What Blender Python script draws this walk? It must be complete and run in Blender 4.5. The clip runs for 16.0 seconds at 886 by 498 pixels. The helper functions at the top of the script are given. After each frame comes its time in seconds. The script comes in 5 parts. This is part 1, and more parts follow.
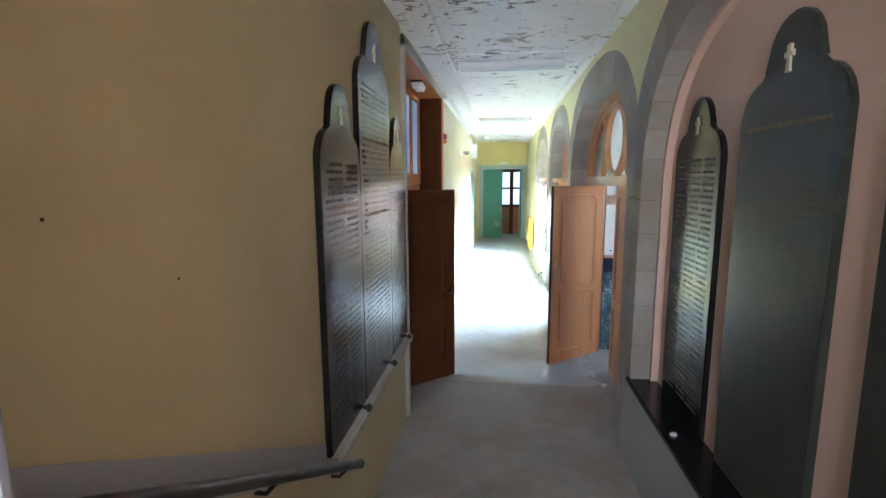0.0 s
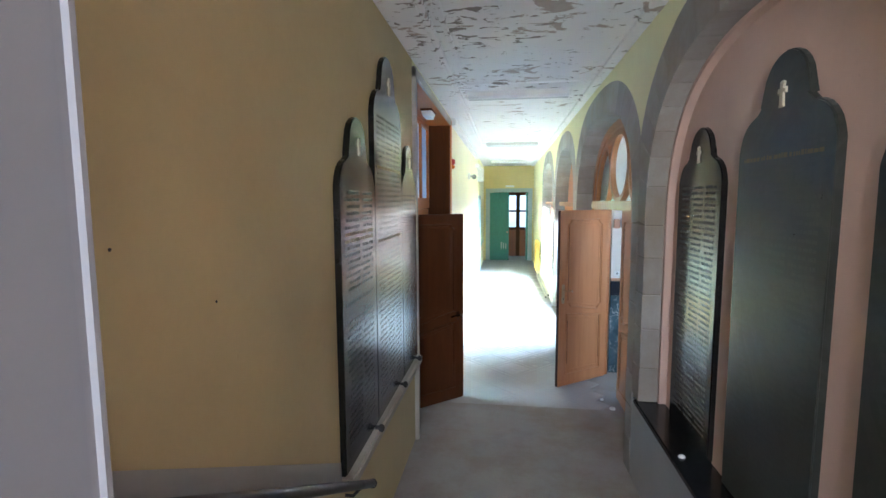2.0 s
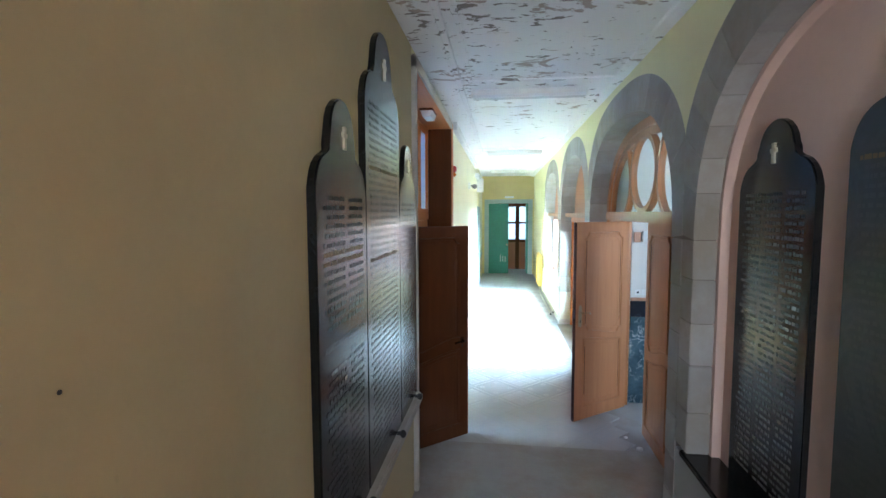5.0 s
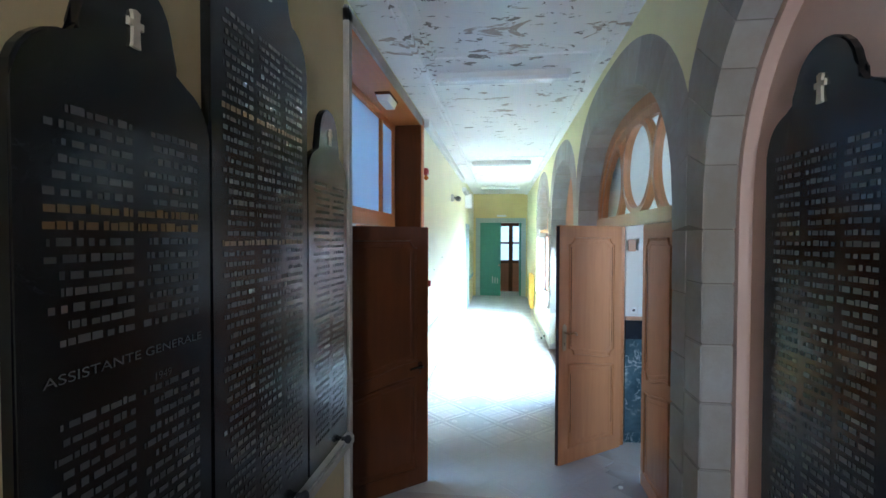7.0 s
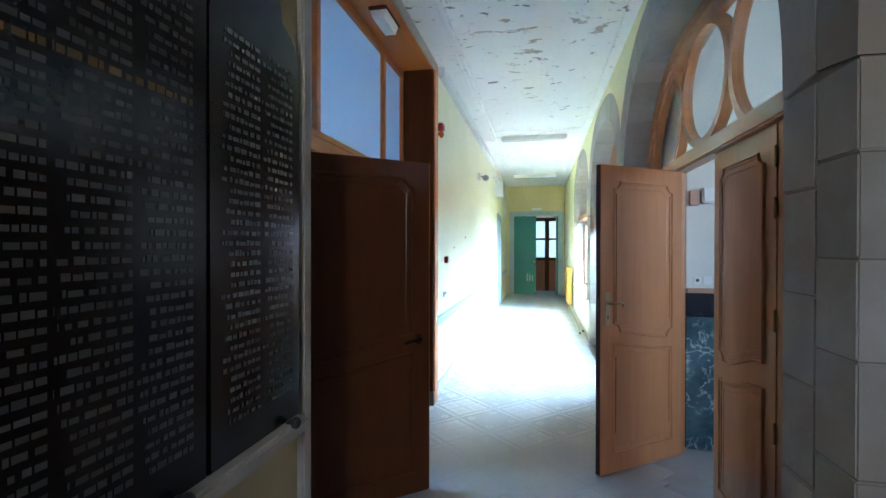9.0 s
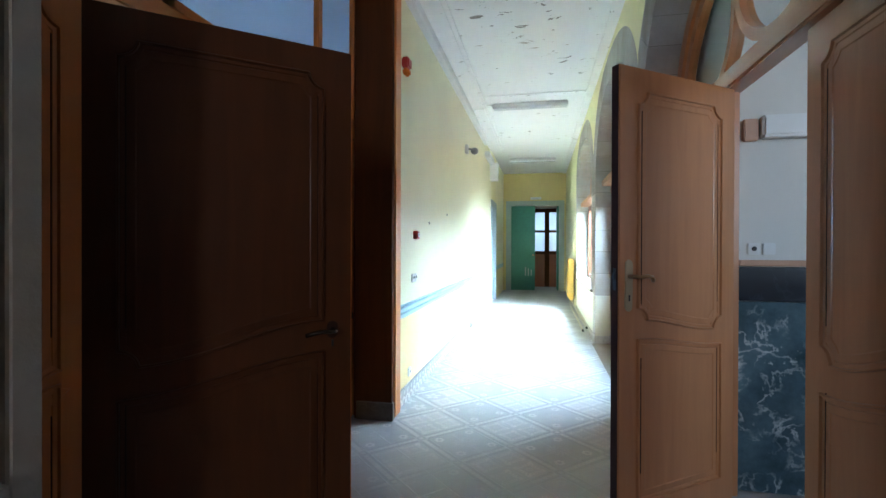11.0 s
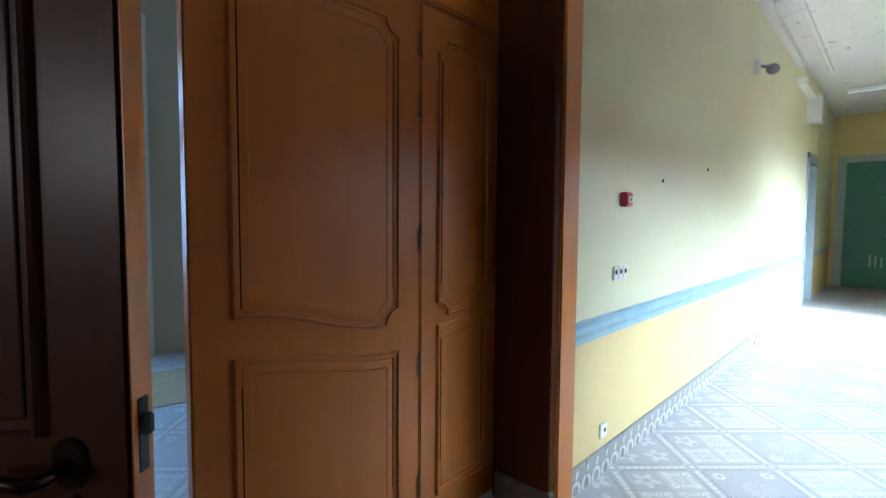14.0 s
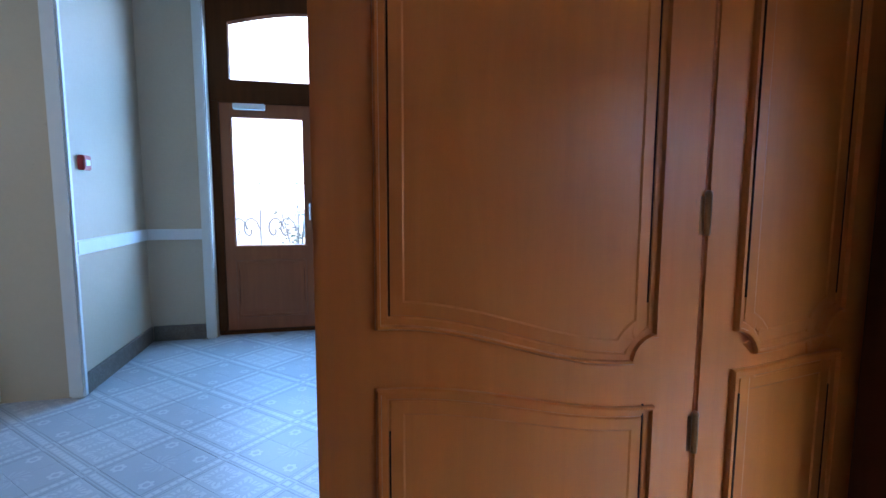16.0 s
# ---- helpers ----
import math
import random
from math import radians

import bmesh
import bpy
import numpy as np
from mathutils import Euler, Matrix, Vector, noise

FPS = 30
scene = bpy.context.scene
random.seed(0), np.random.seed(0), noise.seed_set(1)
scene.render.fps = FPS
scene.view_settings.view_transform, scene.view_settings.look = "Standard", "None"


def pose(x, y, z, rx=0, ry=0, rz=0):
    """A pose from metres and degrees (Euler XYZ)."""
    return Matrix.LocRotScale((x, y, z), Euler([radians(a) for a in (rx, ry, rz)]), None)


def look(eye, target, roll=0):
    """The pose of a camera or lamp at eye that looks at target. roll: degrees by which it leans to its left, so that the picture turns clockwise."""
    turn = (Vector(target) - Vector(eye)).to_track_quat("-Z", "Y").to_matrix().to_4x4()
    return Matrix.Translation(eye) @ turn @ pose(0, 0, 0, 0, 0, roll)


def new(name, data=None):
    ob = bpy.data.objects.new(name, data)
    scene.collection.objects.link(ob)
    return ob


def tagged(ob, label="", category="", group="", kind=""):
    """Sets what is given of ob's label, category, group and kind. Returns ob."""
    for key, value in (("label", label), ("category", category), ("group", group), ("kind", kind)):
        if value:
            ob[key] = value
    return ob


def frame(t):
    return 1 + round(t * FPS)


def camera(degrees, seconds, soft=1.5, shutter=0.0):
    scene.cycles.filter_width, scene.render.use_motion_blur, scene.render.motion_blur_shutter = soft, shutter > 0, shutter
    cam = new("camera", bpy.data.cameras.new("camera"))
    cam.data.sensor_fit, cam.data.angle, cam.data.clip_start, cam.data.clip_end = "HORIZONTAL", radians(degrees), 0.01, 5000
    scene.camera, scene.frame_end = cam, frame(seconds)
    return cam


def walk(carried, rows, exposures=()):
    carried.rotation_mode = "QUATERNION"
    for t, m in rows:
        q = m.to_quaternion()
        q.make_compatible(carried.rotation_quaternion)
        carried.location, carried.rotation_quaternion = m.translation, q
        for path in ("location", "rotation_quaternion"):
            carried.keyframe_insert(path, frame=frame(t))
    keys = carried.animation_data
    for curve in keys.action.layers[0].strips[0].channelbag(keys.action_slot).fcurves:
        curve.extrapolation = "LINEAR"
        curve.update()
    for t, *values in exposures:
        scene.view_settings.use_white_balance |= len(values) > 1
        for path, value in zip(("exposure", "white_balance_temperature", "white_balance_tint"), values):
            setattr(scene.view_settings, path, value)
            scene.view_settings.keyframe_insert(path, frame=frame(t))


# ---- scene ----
cam = camera(86.2, 16.0)
METRES, EYE, TILT, LEAN, TURN = 6.0, 2.1, 0.0, 0.0, 6.8
ROWS = [
    (0.0, 0.0, 0.0, 0.0, -0.04, -8.43, 0.25),
    (0.5, -0.0004, -0.0094, 0.0032, 1.37, -7.59, 0.19),
    (1.0, -0.0021, -0.015, 0.0041, 1.37, -6.69, 0.24),
    (1.5, -0.0043, -0.0161, 0.0038, 1.22, -6.11, 0.23),
    (2.0, -0.0047, -0.0164, 0.0043, 0.72, -5.78, 0.25),
    (2.5, -0.0033, -0.0167, 0.0048, 0.01, -5.5, 0.23),
    (3.0, -0.0017, -0.017, 0.0051, 1.13, -6.07, 0.15),
    (3.5, -0.006, -0.0179, 0.0022, 6.43, -6.88, 0.07),
    (4.0, -0.0245, 0.0104, 0.0028, 3.96, -6.26, 0.12),
    (4.5, -0.0236, 0.0471, 0.0043, 0.21, -5.39, 0.28),
    (7.0, 0.0411, 0.2032, -0.0315, 0.17, -1.35, -0.16),
    (7.5, 0.0538, 0.2288, -0.0453, 0.41, -1.39, -0.04),
    (8.0, 0.0539, 0.2654, -0.0629, 3.84, -1.51, -0.1),
    (8.5, 0.0662, 0.2984, -0.083, 4.24, -0.54, -0.12),
    (9.0, 0.0732, 0.3357, -0.102, 4.7, -0.32, -0.06),
    (9.5, 0.0783, 0.3705, -0.1175, 4.59, 0.47, -0.18),
    (12.0, 0.1214, 0.6108, -0.1459, 5.91, -0.73, -0.32),
    (12.5, 0.1248, 0.653, -0.1459, 10.47, -0.29, -0.32),
    (13.0, 0.136, 0.6966, -0.1432, 15.3, -1.35, -0.4),
    (13.5, 0.1379, 0.7344, -0.1455, 23.65, -1.46, -0.5),
    (14.0, 0.1269, 0.7762, -0.1451, 37.08, -3.33, -0.41),
    (14.5, 0.1264, 0.8066, -0.1469, 51.63, -5.21, -0.47),
    (15.0, 0.1219, 0.824, -0.1467, 64.33, -6.46, -0.25),
    (15.5, 0.0915, 0.8425, -0.1495, 73.95, -6.02, -0.16),
    (16.0, 0.0634, 0.8581, -0.1502, 69.97, -5.92, -0.18),
]
walk(cam, [(t, pose(0, 0, EYE, TILT, LEAN, TURN) @ pose(METRES * x, METRES * y, METRES * z, 90 + pitch, roll, yaw)) for t, x, y, z, yaw, pitch, roll in ROWS],
     exposures=[(0.0, 2.85, 5750, 11), (2.0, 2.92, 5650, 10), (4.5, 2.85, 5500, 9), (7.0, 2.62, 5250, 7), (9.5, 2.22, 5400, 8), (12.0, 1.6, 5950, 14), (13.5, 1.28, 6100, 18), (14.5, 1.3, 5700, 14), (15.0, 1.4, 5200, 13), (15.4, 1.62, 5450, 18), (16.0, 1.92, 5650, 24)])

# ---- world and sun ----
SUN_EL, SUN_AZ = radians(38), radians(19)
world = bpy.data.worlds.new("world")
scene.world = world
world.use_nodes = True
wn = world.node_tree.nodes
sky = wn.new("ShaderNodeTexSky")
sky.sky_type = "NISHITA"
sky.sun_disc = False
sky.sun_elevation = SUN_EL
sky.sun_rotation = radians(90) - SUN_AZ
wn["Background"].inputs[1].default_value = 0.12
world.node_tree.links.new(sky.outputs[0], wn["Background"].inputs[0])
sun = new("sun", bpy.data.lights.new("sun", "SUN"))
sun.data.energy, sun.data.angle, sun.data.color = 5.0, radians(0.6), (1.0, 0.95, 0.87)
# light travels towards -x (through the arcade) and slightly towards +y
sun.matrix_world = look((20, 8, 20), (20 - math.cos(SUN_EL) * math.cos(SUN_AZ), 8 + math.cos(SUN_EL) * math.sin(SUN_AZ), 20 - math.sin(SUN_EL)))


def area_light(name, centre, towards, sx, sy, watts, colour=(0.66, 0.86, 1.0), spread=180):
    """Rectangular area light: sky light in an opening, or added fill."""
    lamp = new(name, bpy.data.lights.new(name, "AREA"))
    lamp.data.shape, lamp.data.size, lamp.data.size_y, lamp.data.energy = "RECTANGLE", sx, sy, watts
    lamp.data.color, lamp.data.spread = colour, radians(spread)
    lamp.matrix_world = look(centre, towards)
    return lamp


area_light("sky_light_arcade", (1.56, 8.27, 2.0), (-0.75, 8.48, 0.47), 2.3, 0.36, 82, (0.62, 0.86, 1.0), 108)
area_light("sky_light_window", (1.56, 11.4, 2.0), (-0.4, 11.9, 0.25), 2.5, 0.36, 115, (0.66, 0.87, 1.0), 108)
area_light("sky_light_room", (-4.88, 5.02, 1.6), (0, 5.0, 0.4), 1.5, 2.0, 58, (0.24, 0.57, 1.0))
# Added fill from the unseen south side, towards the arch door leaf.
area_light("fill_light_room_south", (-2.4, 1.85, 1.75), (-1.2, 5.0, 1.3), 1.4, 1.6, 3.2, (0.50, 0.74, 1.0))
# Added fill that brightens the annex; its window is invented.
area_light("fill_light_annex", (2.85, 3.3, 1.85), (2.2, 5.8, 1.3), 1.6, 1.2, 6.0, (0.70, 0.86, 1.0))
# Added fill from behind the landing, through an opening made for it.
area_light("fill_light_landing", (0.02, -2.72, 2.3), (0.25, 1.8, 1.8), 0.8, 1.2, 15.5, (1.0, 0.96, 0.93))


# ---- materials ----
class Mat:
    """A small node builder."""
    def __init__(self, name, rough=0.6, metal=0.0, spec=0.5):
        self.m = bpy.data.materials.new(name)
        self.m.use_nodes = True
        self.t = self.m.node_tree
        self.b = self.t.nodes["Principled BSDF"]
        self.b.inputs["Roughness"].default_value = rough
        self.b.inputs["Metallic"].default_value = metal
        self.b.inputs["Specular IOR Level"].default_value = spec

    def n(self, kind, **kw):
        node = self.t.nodes.new(kind)
        for k, v in kw.items():
            if isinstance(k, str) and k.startswith("i_"):
                node.inputs[k[2:].replace("_", " ")].default_value = v
            else:
                node.operation = v
        return node

    def link(self, a, b):
        self.t.links.new(a, b)

    def math(self, op, a, b=0.0, c=0.0, clamp=False):
        node = self.t.nodes.new("ShaderNodeMath")
        node.operation, node.use_clamp = op, clamp
        for i, v in enumerate((a, b, c)):
            if isinstance(v, (int, float)):
                node.inputs[i].default_value = v
            else:
                self.link(v, node.inputs[i])
        return node.outputs[0]

    def coords(self, which="Object", scale=(1, 1, 1)):
        tc = self.t.nodes.new("ShaderNodeTexCoord")
        mp = self.t.nodes.new("ShaderNodeMapping")
        mp.inputs["Scale"].default_value = scale
        self.link(tc.outputs[which], mp.inputs[0])
        return mp.outputs[0]

    def world_pos(self):
        return self.t.nodes.new("ShaderNodeNewGeometry").outputs["Position"]

    def noise(self, vec, scale, detail=4.0, rough=0.55, dist=0.0):
        node = self.t.nodes.new("ShaderNodeTexNoise")
        node.inputs["Scale"].default_value, node.inputs["Detail"].default_value = scale, detail
        node.inputs["Roughness"].default_value, node.inputs["Distortion"].default_value = rough, dist
        self.link(vec, node.inputs["Vector"])
        return node.outputs[0]

    def ramp(self, fac, stops):
        node = self.t.nodes.new("ShaderNodeValToRGB")
        els = node.color_ramp.elements
        while len(els) < len(stops):
            els.new(0.5)
        for e, (p, c) in zip(els, stops):
            e.position, e.color = p, (*c, 1) if len(c) == 3 else c
        self.link(fac, node.inputs[0])
        return node.outputs[0]

    def mix(self, fac, a, b, kind="MIX"):
        node = self.t.nodes.new("ShaderNodeMix")
        node.data_type, node.blend_type = "RGBA", kind
        for v, k in ((fac, 0), (a, 6), (b, 7)):
            if isinstance(v, (int, float)):
                node.inputs[k].default_value = v
            elif isinstance(v, tuple):
                node.inputs[k].default_value = (*v, 1)
            else:
                self.link(v, node.inputs[k])
        return node.outputs[2]

    def colour(self, out):
        self.link(out, self.b.inputs["Base Color"])

    def rough(self, out):
        self.link(out, self.b.inputs["Roughness"])

    def bump(self, height, strength=0.2, distance=0.01):
        node = self.t.nodes.new("ShaderNodeBump")
        node.inputs["Strength"].default_value, node.inputs["Distance"].default_value = strength, distance
        self.link(height, node.inputs["Height"])
        self.link(node.outputs[0], self.b.inputs["Normal"])


def shade(c, k):
    return tuple(min(1, v * k) for v in c)


def plaster(name, c, stain=0.85, rough=0.55, gloss=0.3):
    m = Mat(name, rough, spec=gloss)
    p = m.world_pos()
    big = m.noise(p, 1.1, 5, 0.6)
    fine = m.noise(p, 38, 5, 0.6)
    col = m.mix(m.ramp(big, [(0.35, (0, 0, 0)), (0.7, (1, 1, 1))]), shade(c, stain), c)
    speck = m.ramp(m.noise(p, 9, 3, 0.7), [(0.72, (0, 0, 0)), (0.76, (1, 1, 1))])
    col = m.mix(m.math("MULTIPLY", speck, 0.25), col, shade(c, 0.55))
    m.colour(m.mix(0.04, col, fine, "OVERLAY"))
    m.bump(m.math("ADD", m.math("MULTIPLY", fine, 0.12), m.math("MULTIPLY", m.noise(p, 3.2, 3), 1.2)), 0.22, 0.008)
    return m.m


def zoned(name):
    """Corridor paint: pale lime above, a blue band, ochre below."""
    m = Mat(name, 0.38, spec=0.45)
    p = m.world_pos()
    sep = m.n("ShaderNodeSeparateXYZ")
    m.link(p, sep.inputs[0])
    z = m.math("ADD", sep.outputs[2], m.math("MULTIPLY", m.math("SUBTRACT", m.noise(p, 14, 3), 0.5), 0.012))
    top, band, low = (0.80, 0.77, 0.50), (0.36, 0.55, 0.62), (0.80, 0.60, 0.24)
    c = m.mix(m.math("GREATER_THAN", z, 0.683), low, band)
    c = m.mix(m.math("GREATER_THAN", z, 0.79), c, top)
    big = m.noise(p, 1.3, 5, 0.6)
    c = m.mix(m.math("MULTIPLY", big, 0.3), c, (0.45, 0.42, 0.32))
    speck = m.ramp(m.noise(p, 11, 2, 0.7), [(0.74, (0, 0, 0)), (0.77, (1, 1, 1))])
    m.colour(m.mix(m.math("MULTIPLY", speck, 0.3), c, (0.3, 0.29, 0.25)))
    m.bump(m.noise(p, 7, 4), 0.22, 0.01)
    return m.m


def peeling(name):
    """White ceiling paint: sparse small flakes off, and broad tan patches towards the landing."""
    m = Mat(name, 0.6, spec=0.3)
    p = m.world_pos()
    st = m.t.nodes.new("ShaderNodeMapping")
    st.inputs["Scale"].default_value = (0.72, 1.25, 1.0)
    m.link(p, st.inputs[0])
    sep = m.n("ShaderNodeSeparateXYZ")
    m.link(p, sep.inputs[0])
    near = m.math("MULTIPLY", m.math("SUBTRACT", 6.5, sep.outputs[1]), 0.012)
    near = m.math("MAXIMUM", m.math("MINIMUM", near, 0.05), -0.035)
    broad = m.noise(p, 0.9, 2)
    small = m.math("ADD", m.math("ADD", m.noise(st.outputs[0], 9.5, 5, 0.6, 0.5), m.math("MULTIPLY", broad, 0.22)), near)
    large = m.math("ADD", m.math("ADD", m.noise(st.outputs[0], 3.4, 7, 0.68, 0.9), m.math("MULTIPLY", m.noise(p, 0.7, 2), 0.20)), near)
    k1 = m.ramp(small, [(0.755, (0, 0, 0)), (0.765, (1, 1, 1))])
    k2 = m.ramp(large, [(0.728, (0, 0, 0)), (0.738, (1, 1, 1))])
    mask = m.math("MAXIMUM", k1, k2, clamp=True)
    rim = m.math("MAXIMUM", m.ramp(small, [(0.735, (0, 0, 0)), (0.755, (1, 1, 1))]), m.ramp(large, [(0.705, (0, 0, 0)), (0.728, (1, 1, 1))]), clamp=True)
    bare = m.mix(k2, (0.27, 0.24, 0.215), m.mix(m.noise(p, 16, 4), (0.37, 0.30, 0.25), (0.56, 0.48, 0.42)))
    white = m.mix(m.math("MULTIPLY", m.noise(p, 1.6, 4), 0.25), (0.87, 0.87, 0.86), (0.72, 0.70, 0.68))
    col = m.mix(m.math("MULTIPLY", rim, 0.25), white, (0.55, 0.53, 0.50))
    m.colour(m.mix(mask, col, bare))
    m.bump(m.math("SUBTRACT", m.math("MULTIPLY", m.noise(p, 60, 3), 0.15), mask), 0.5, 0.004)
    return m.m


def wood(name, dark, light, along=2, rough=0.34, scale=1.0, gloss=0.5, which="Object", coat=0.45):
    m = Mat(name, rough, spec=gloss)
    s = [7 * scale] * 3
    s[along] = 0.55 * scale
    v = m.coords(which, tuple(s))
    info = m.n("ShaderNodeObjectInfo")
    off = m.n("ShaderNodeVectorMath", operation="ADD")
    m.link(v, off.inputs[0])
    m.link(m.math("MULTIPLY", info.outputs["Random"], 7.0), off.inputs[1])
    g = m.noise(off.outputs[0], 2.2, 5, 0.55, 1.1)
    f = m.noise(off.outputs[0], 22, 4, 0.7)
    c = m.mix(m.ramp(g, [(0.22, (0, 0, 0)), (0.80, (1, 1, 1))]), dark, light)
    c = m.mix(m.math("MULTIPLY", f, 0.16), c, shade(dark, 0.55))
    wear = m.noise(m.coords(which), 1.4, 5, 0.6)
    c = m.mix(m.math("MULTIPLY", m.ramp(wear, [(0.35, (0, 0, 0)), (0.75, (1, 1, 1))]), 0.30), c, shade(light, 1.18))
    scratch = m.ramp(m.noise(m.coords(which, (30, 30, 3)), 2.0, 3, 0.8), [(0.74, (0, 0, 0)), (0.78, (1, 1, 1))])
    m.colour(m.mix(m.math("MULTIPLY", scratch, 0.35), c, shade(dark, 0.45)))
    m.rough(m.math("ADD", rough - 0.08, m.math("MULTIPLY", m.math("ADD", f, wear), 0.15)))
    m.bump(m.math("ADD", m.math("MULTIPLY", f, 0.5), g), 0.06, 0.002)
    m.b.inputs["Coat Weight"].default_value = coat
    m.b.inputs["Coat Roughness"].default_value = 0.26
    return m.m


def stone(name, c, var=0.2):
    m = Mat(name, 0.75, spec=0.3)
    p = m.world_pos()
    info = m.n("ShaderNodeObjectInfo")
    k = m.math("ADD", 1 - var / 2, m.math("MULTIPLY", info.outputs["Random"], var))
    big = m.noise(p, 3.0, 6, 0.65)
    fine = m.noise(p, 70, 4, 0.6)
    col = m.mix(big, shade(c, 0.8), shade(c, 1.12))
    col = m.mix(m.math("MULTIPLY", fine, 0.3), col, shade(c, 0.6))
    col = m.mix(m.math("MULTIPLY", m.ramp(m.noise(p, 1.3, 5, 0.7), [(0.42, (0, 0, 0)), (0.66, (1, 1, 1))]), 0.75), col, (c[0] * 0.70, c[1] * 0.60, c[2] * 0.48))
    hsv = m.n("ShaderNodeHueSaturation")
    m.link(col, hsv.inputs["Color"])
    m.link(k, hsv.inputs["Value"])
    m.colour(hsv.outputs[0])
    m.bump(m.math("ADD", fine, m.math("MULTIPLY", big, 1.5)), 0.3, 0.006)
    return m.m


def marble(name, base, vein, amount, scale=1.2, rough=0.12, patchy=0.14):
    m = Mat(name, rough, spec=0.5)
    p = m.coords("Object")
    warp = m.noise(p, scale * 2.2, 6, 0.65, 1.6)
    line = m.math("ABSOLUTE", m.math("SUBTRACT", warp, 0.5))
    v = m.ramp(line, [(0.0, (1, 1, 1)), (amount, (0, 0, 0))])
    cloud = m.noise(p, scale * 1.2, 4)
    col = m.mix(m.math("MULTIPLY", cloud, 0.8), base, shade(base, 1.8))
    m.colour(m.mix(m.math("MULTIPLY", v, m.math("POWER", cloud, 1.2)), col, vein))
    m.rough(m.math("ADD", rough, m.math("MULTIPLY", m.noise(p, 9, 4), patchy)))
    return m.m


def veined(name):
    """Teal marble: cloudy base, long white veins and finer branches."""
    m = Mat(name, 0.16, spec=0.5)
    p = m.world_pos()
    cloud = m.noise(p, 2.6, 6, 0.65)
    col = m.mix(m.ramp(cloud, [(0.35, (0, 0, 0)), (0.68, (1, 1, 1))]), (0.022, 0.050, 0.062), (0.13, 0.20, 0.23))
    for scale, width, amount in ((2.3, 0.016, 0.95), (6.5, 0.03, 0.6)):
        w = m.noise(p, scale, 5, 0.6, 0.35)
        line = m.ramp(m.math("ABSOLUTE", m.math("SUBTRACT", w, 0.5)), [(0.0, (1, 1, 1)), (width, (0, 0, 0))])
        gate = m.ramp(m.noise(p, scale * 0.8 + 1.1, 3), [(0.42, (0, 0, 0)), (0.58, (1, 1, 1))])
        col = m.mix(m.math("MULTIPLY", m.math("MULTIPLY", line, gate), amount), col, (0.72, 0.75, 0.74))
    m.colour(col)
    m.rough(m.math("ADD", 0.14, m.math("MULTIPLY", m.noise(p, 9, 4), 0.14)))
    return m.m


def plain(name, c, rough=0.45, metal=0.0, var=0.1, spec=0.5):
    m = Mat(name, rough, metal, spec)
    p = m.coords("Object")
    m.colour(m.mix(m.noise(p, 12, 4), shade(c, 1 - var), shade(c, 1 + var)))
    m.rough(m.math("ADD", rough - 0.05, m.math("MULTIPLY", m.noise(p, 30, 3), 0.12)))
    return m.m


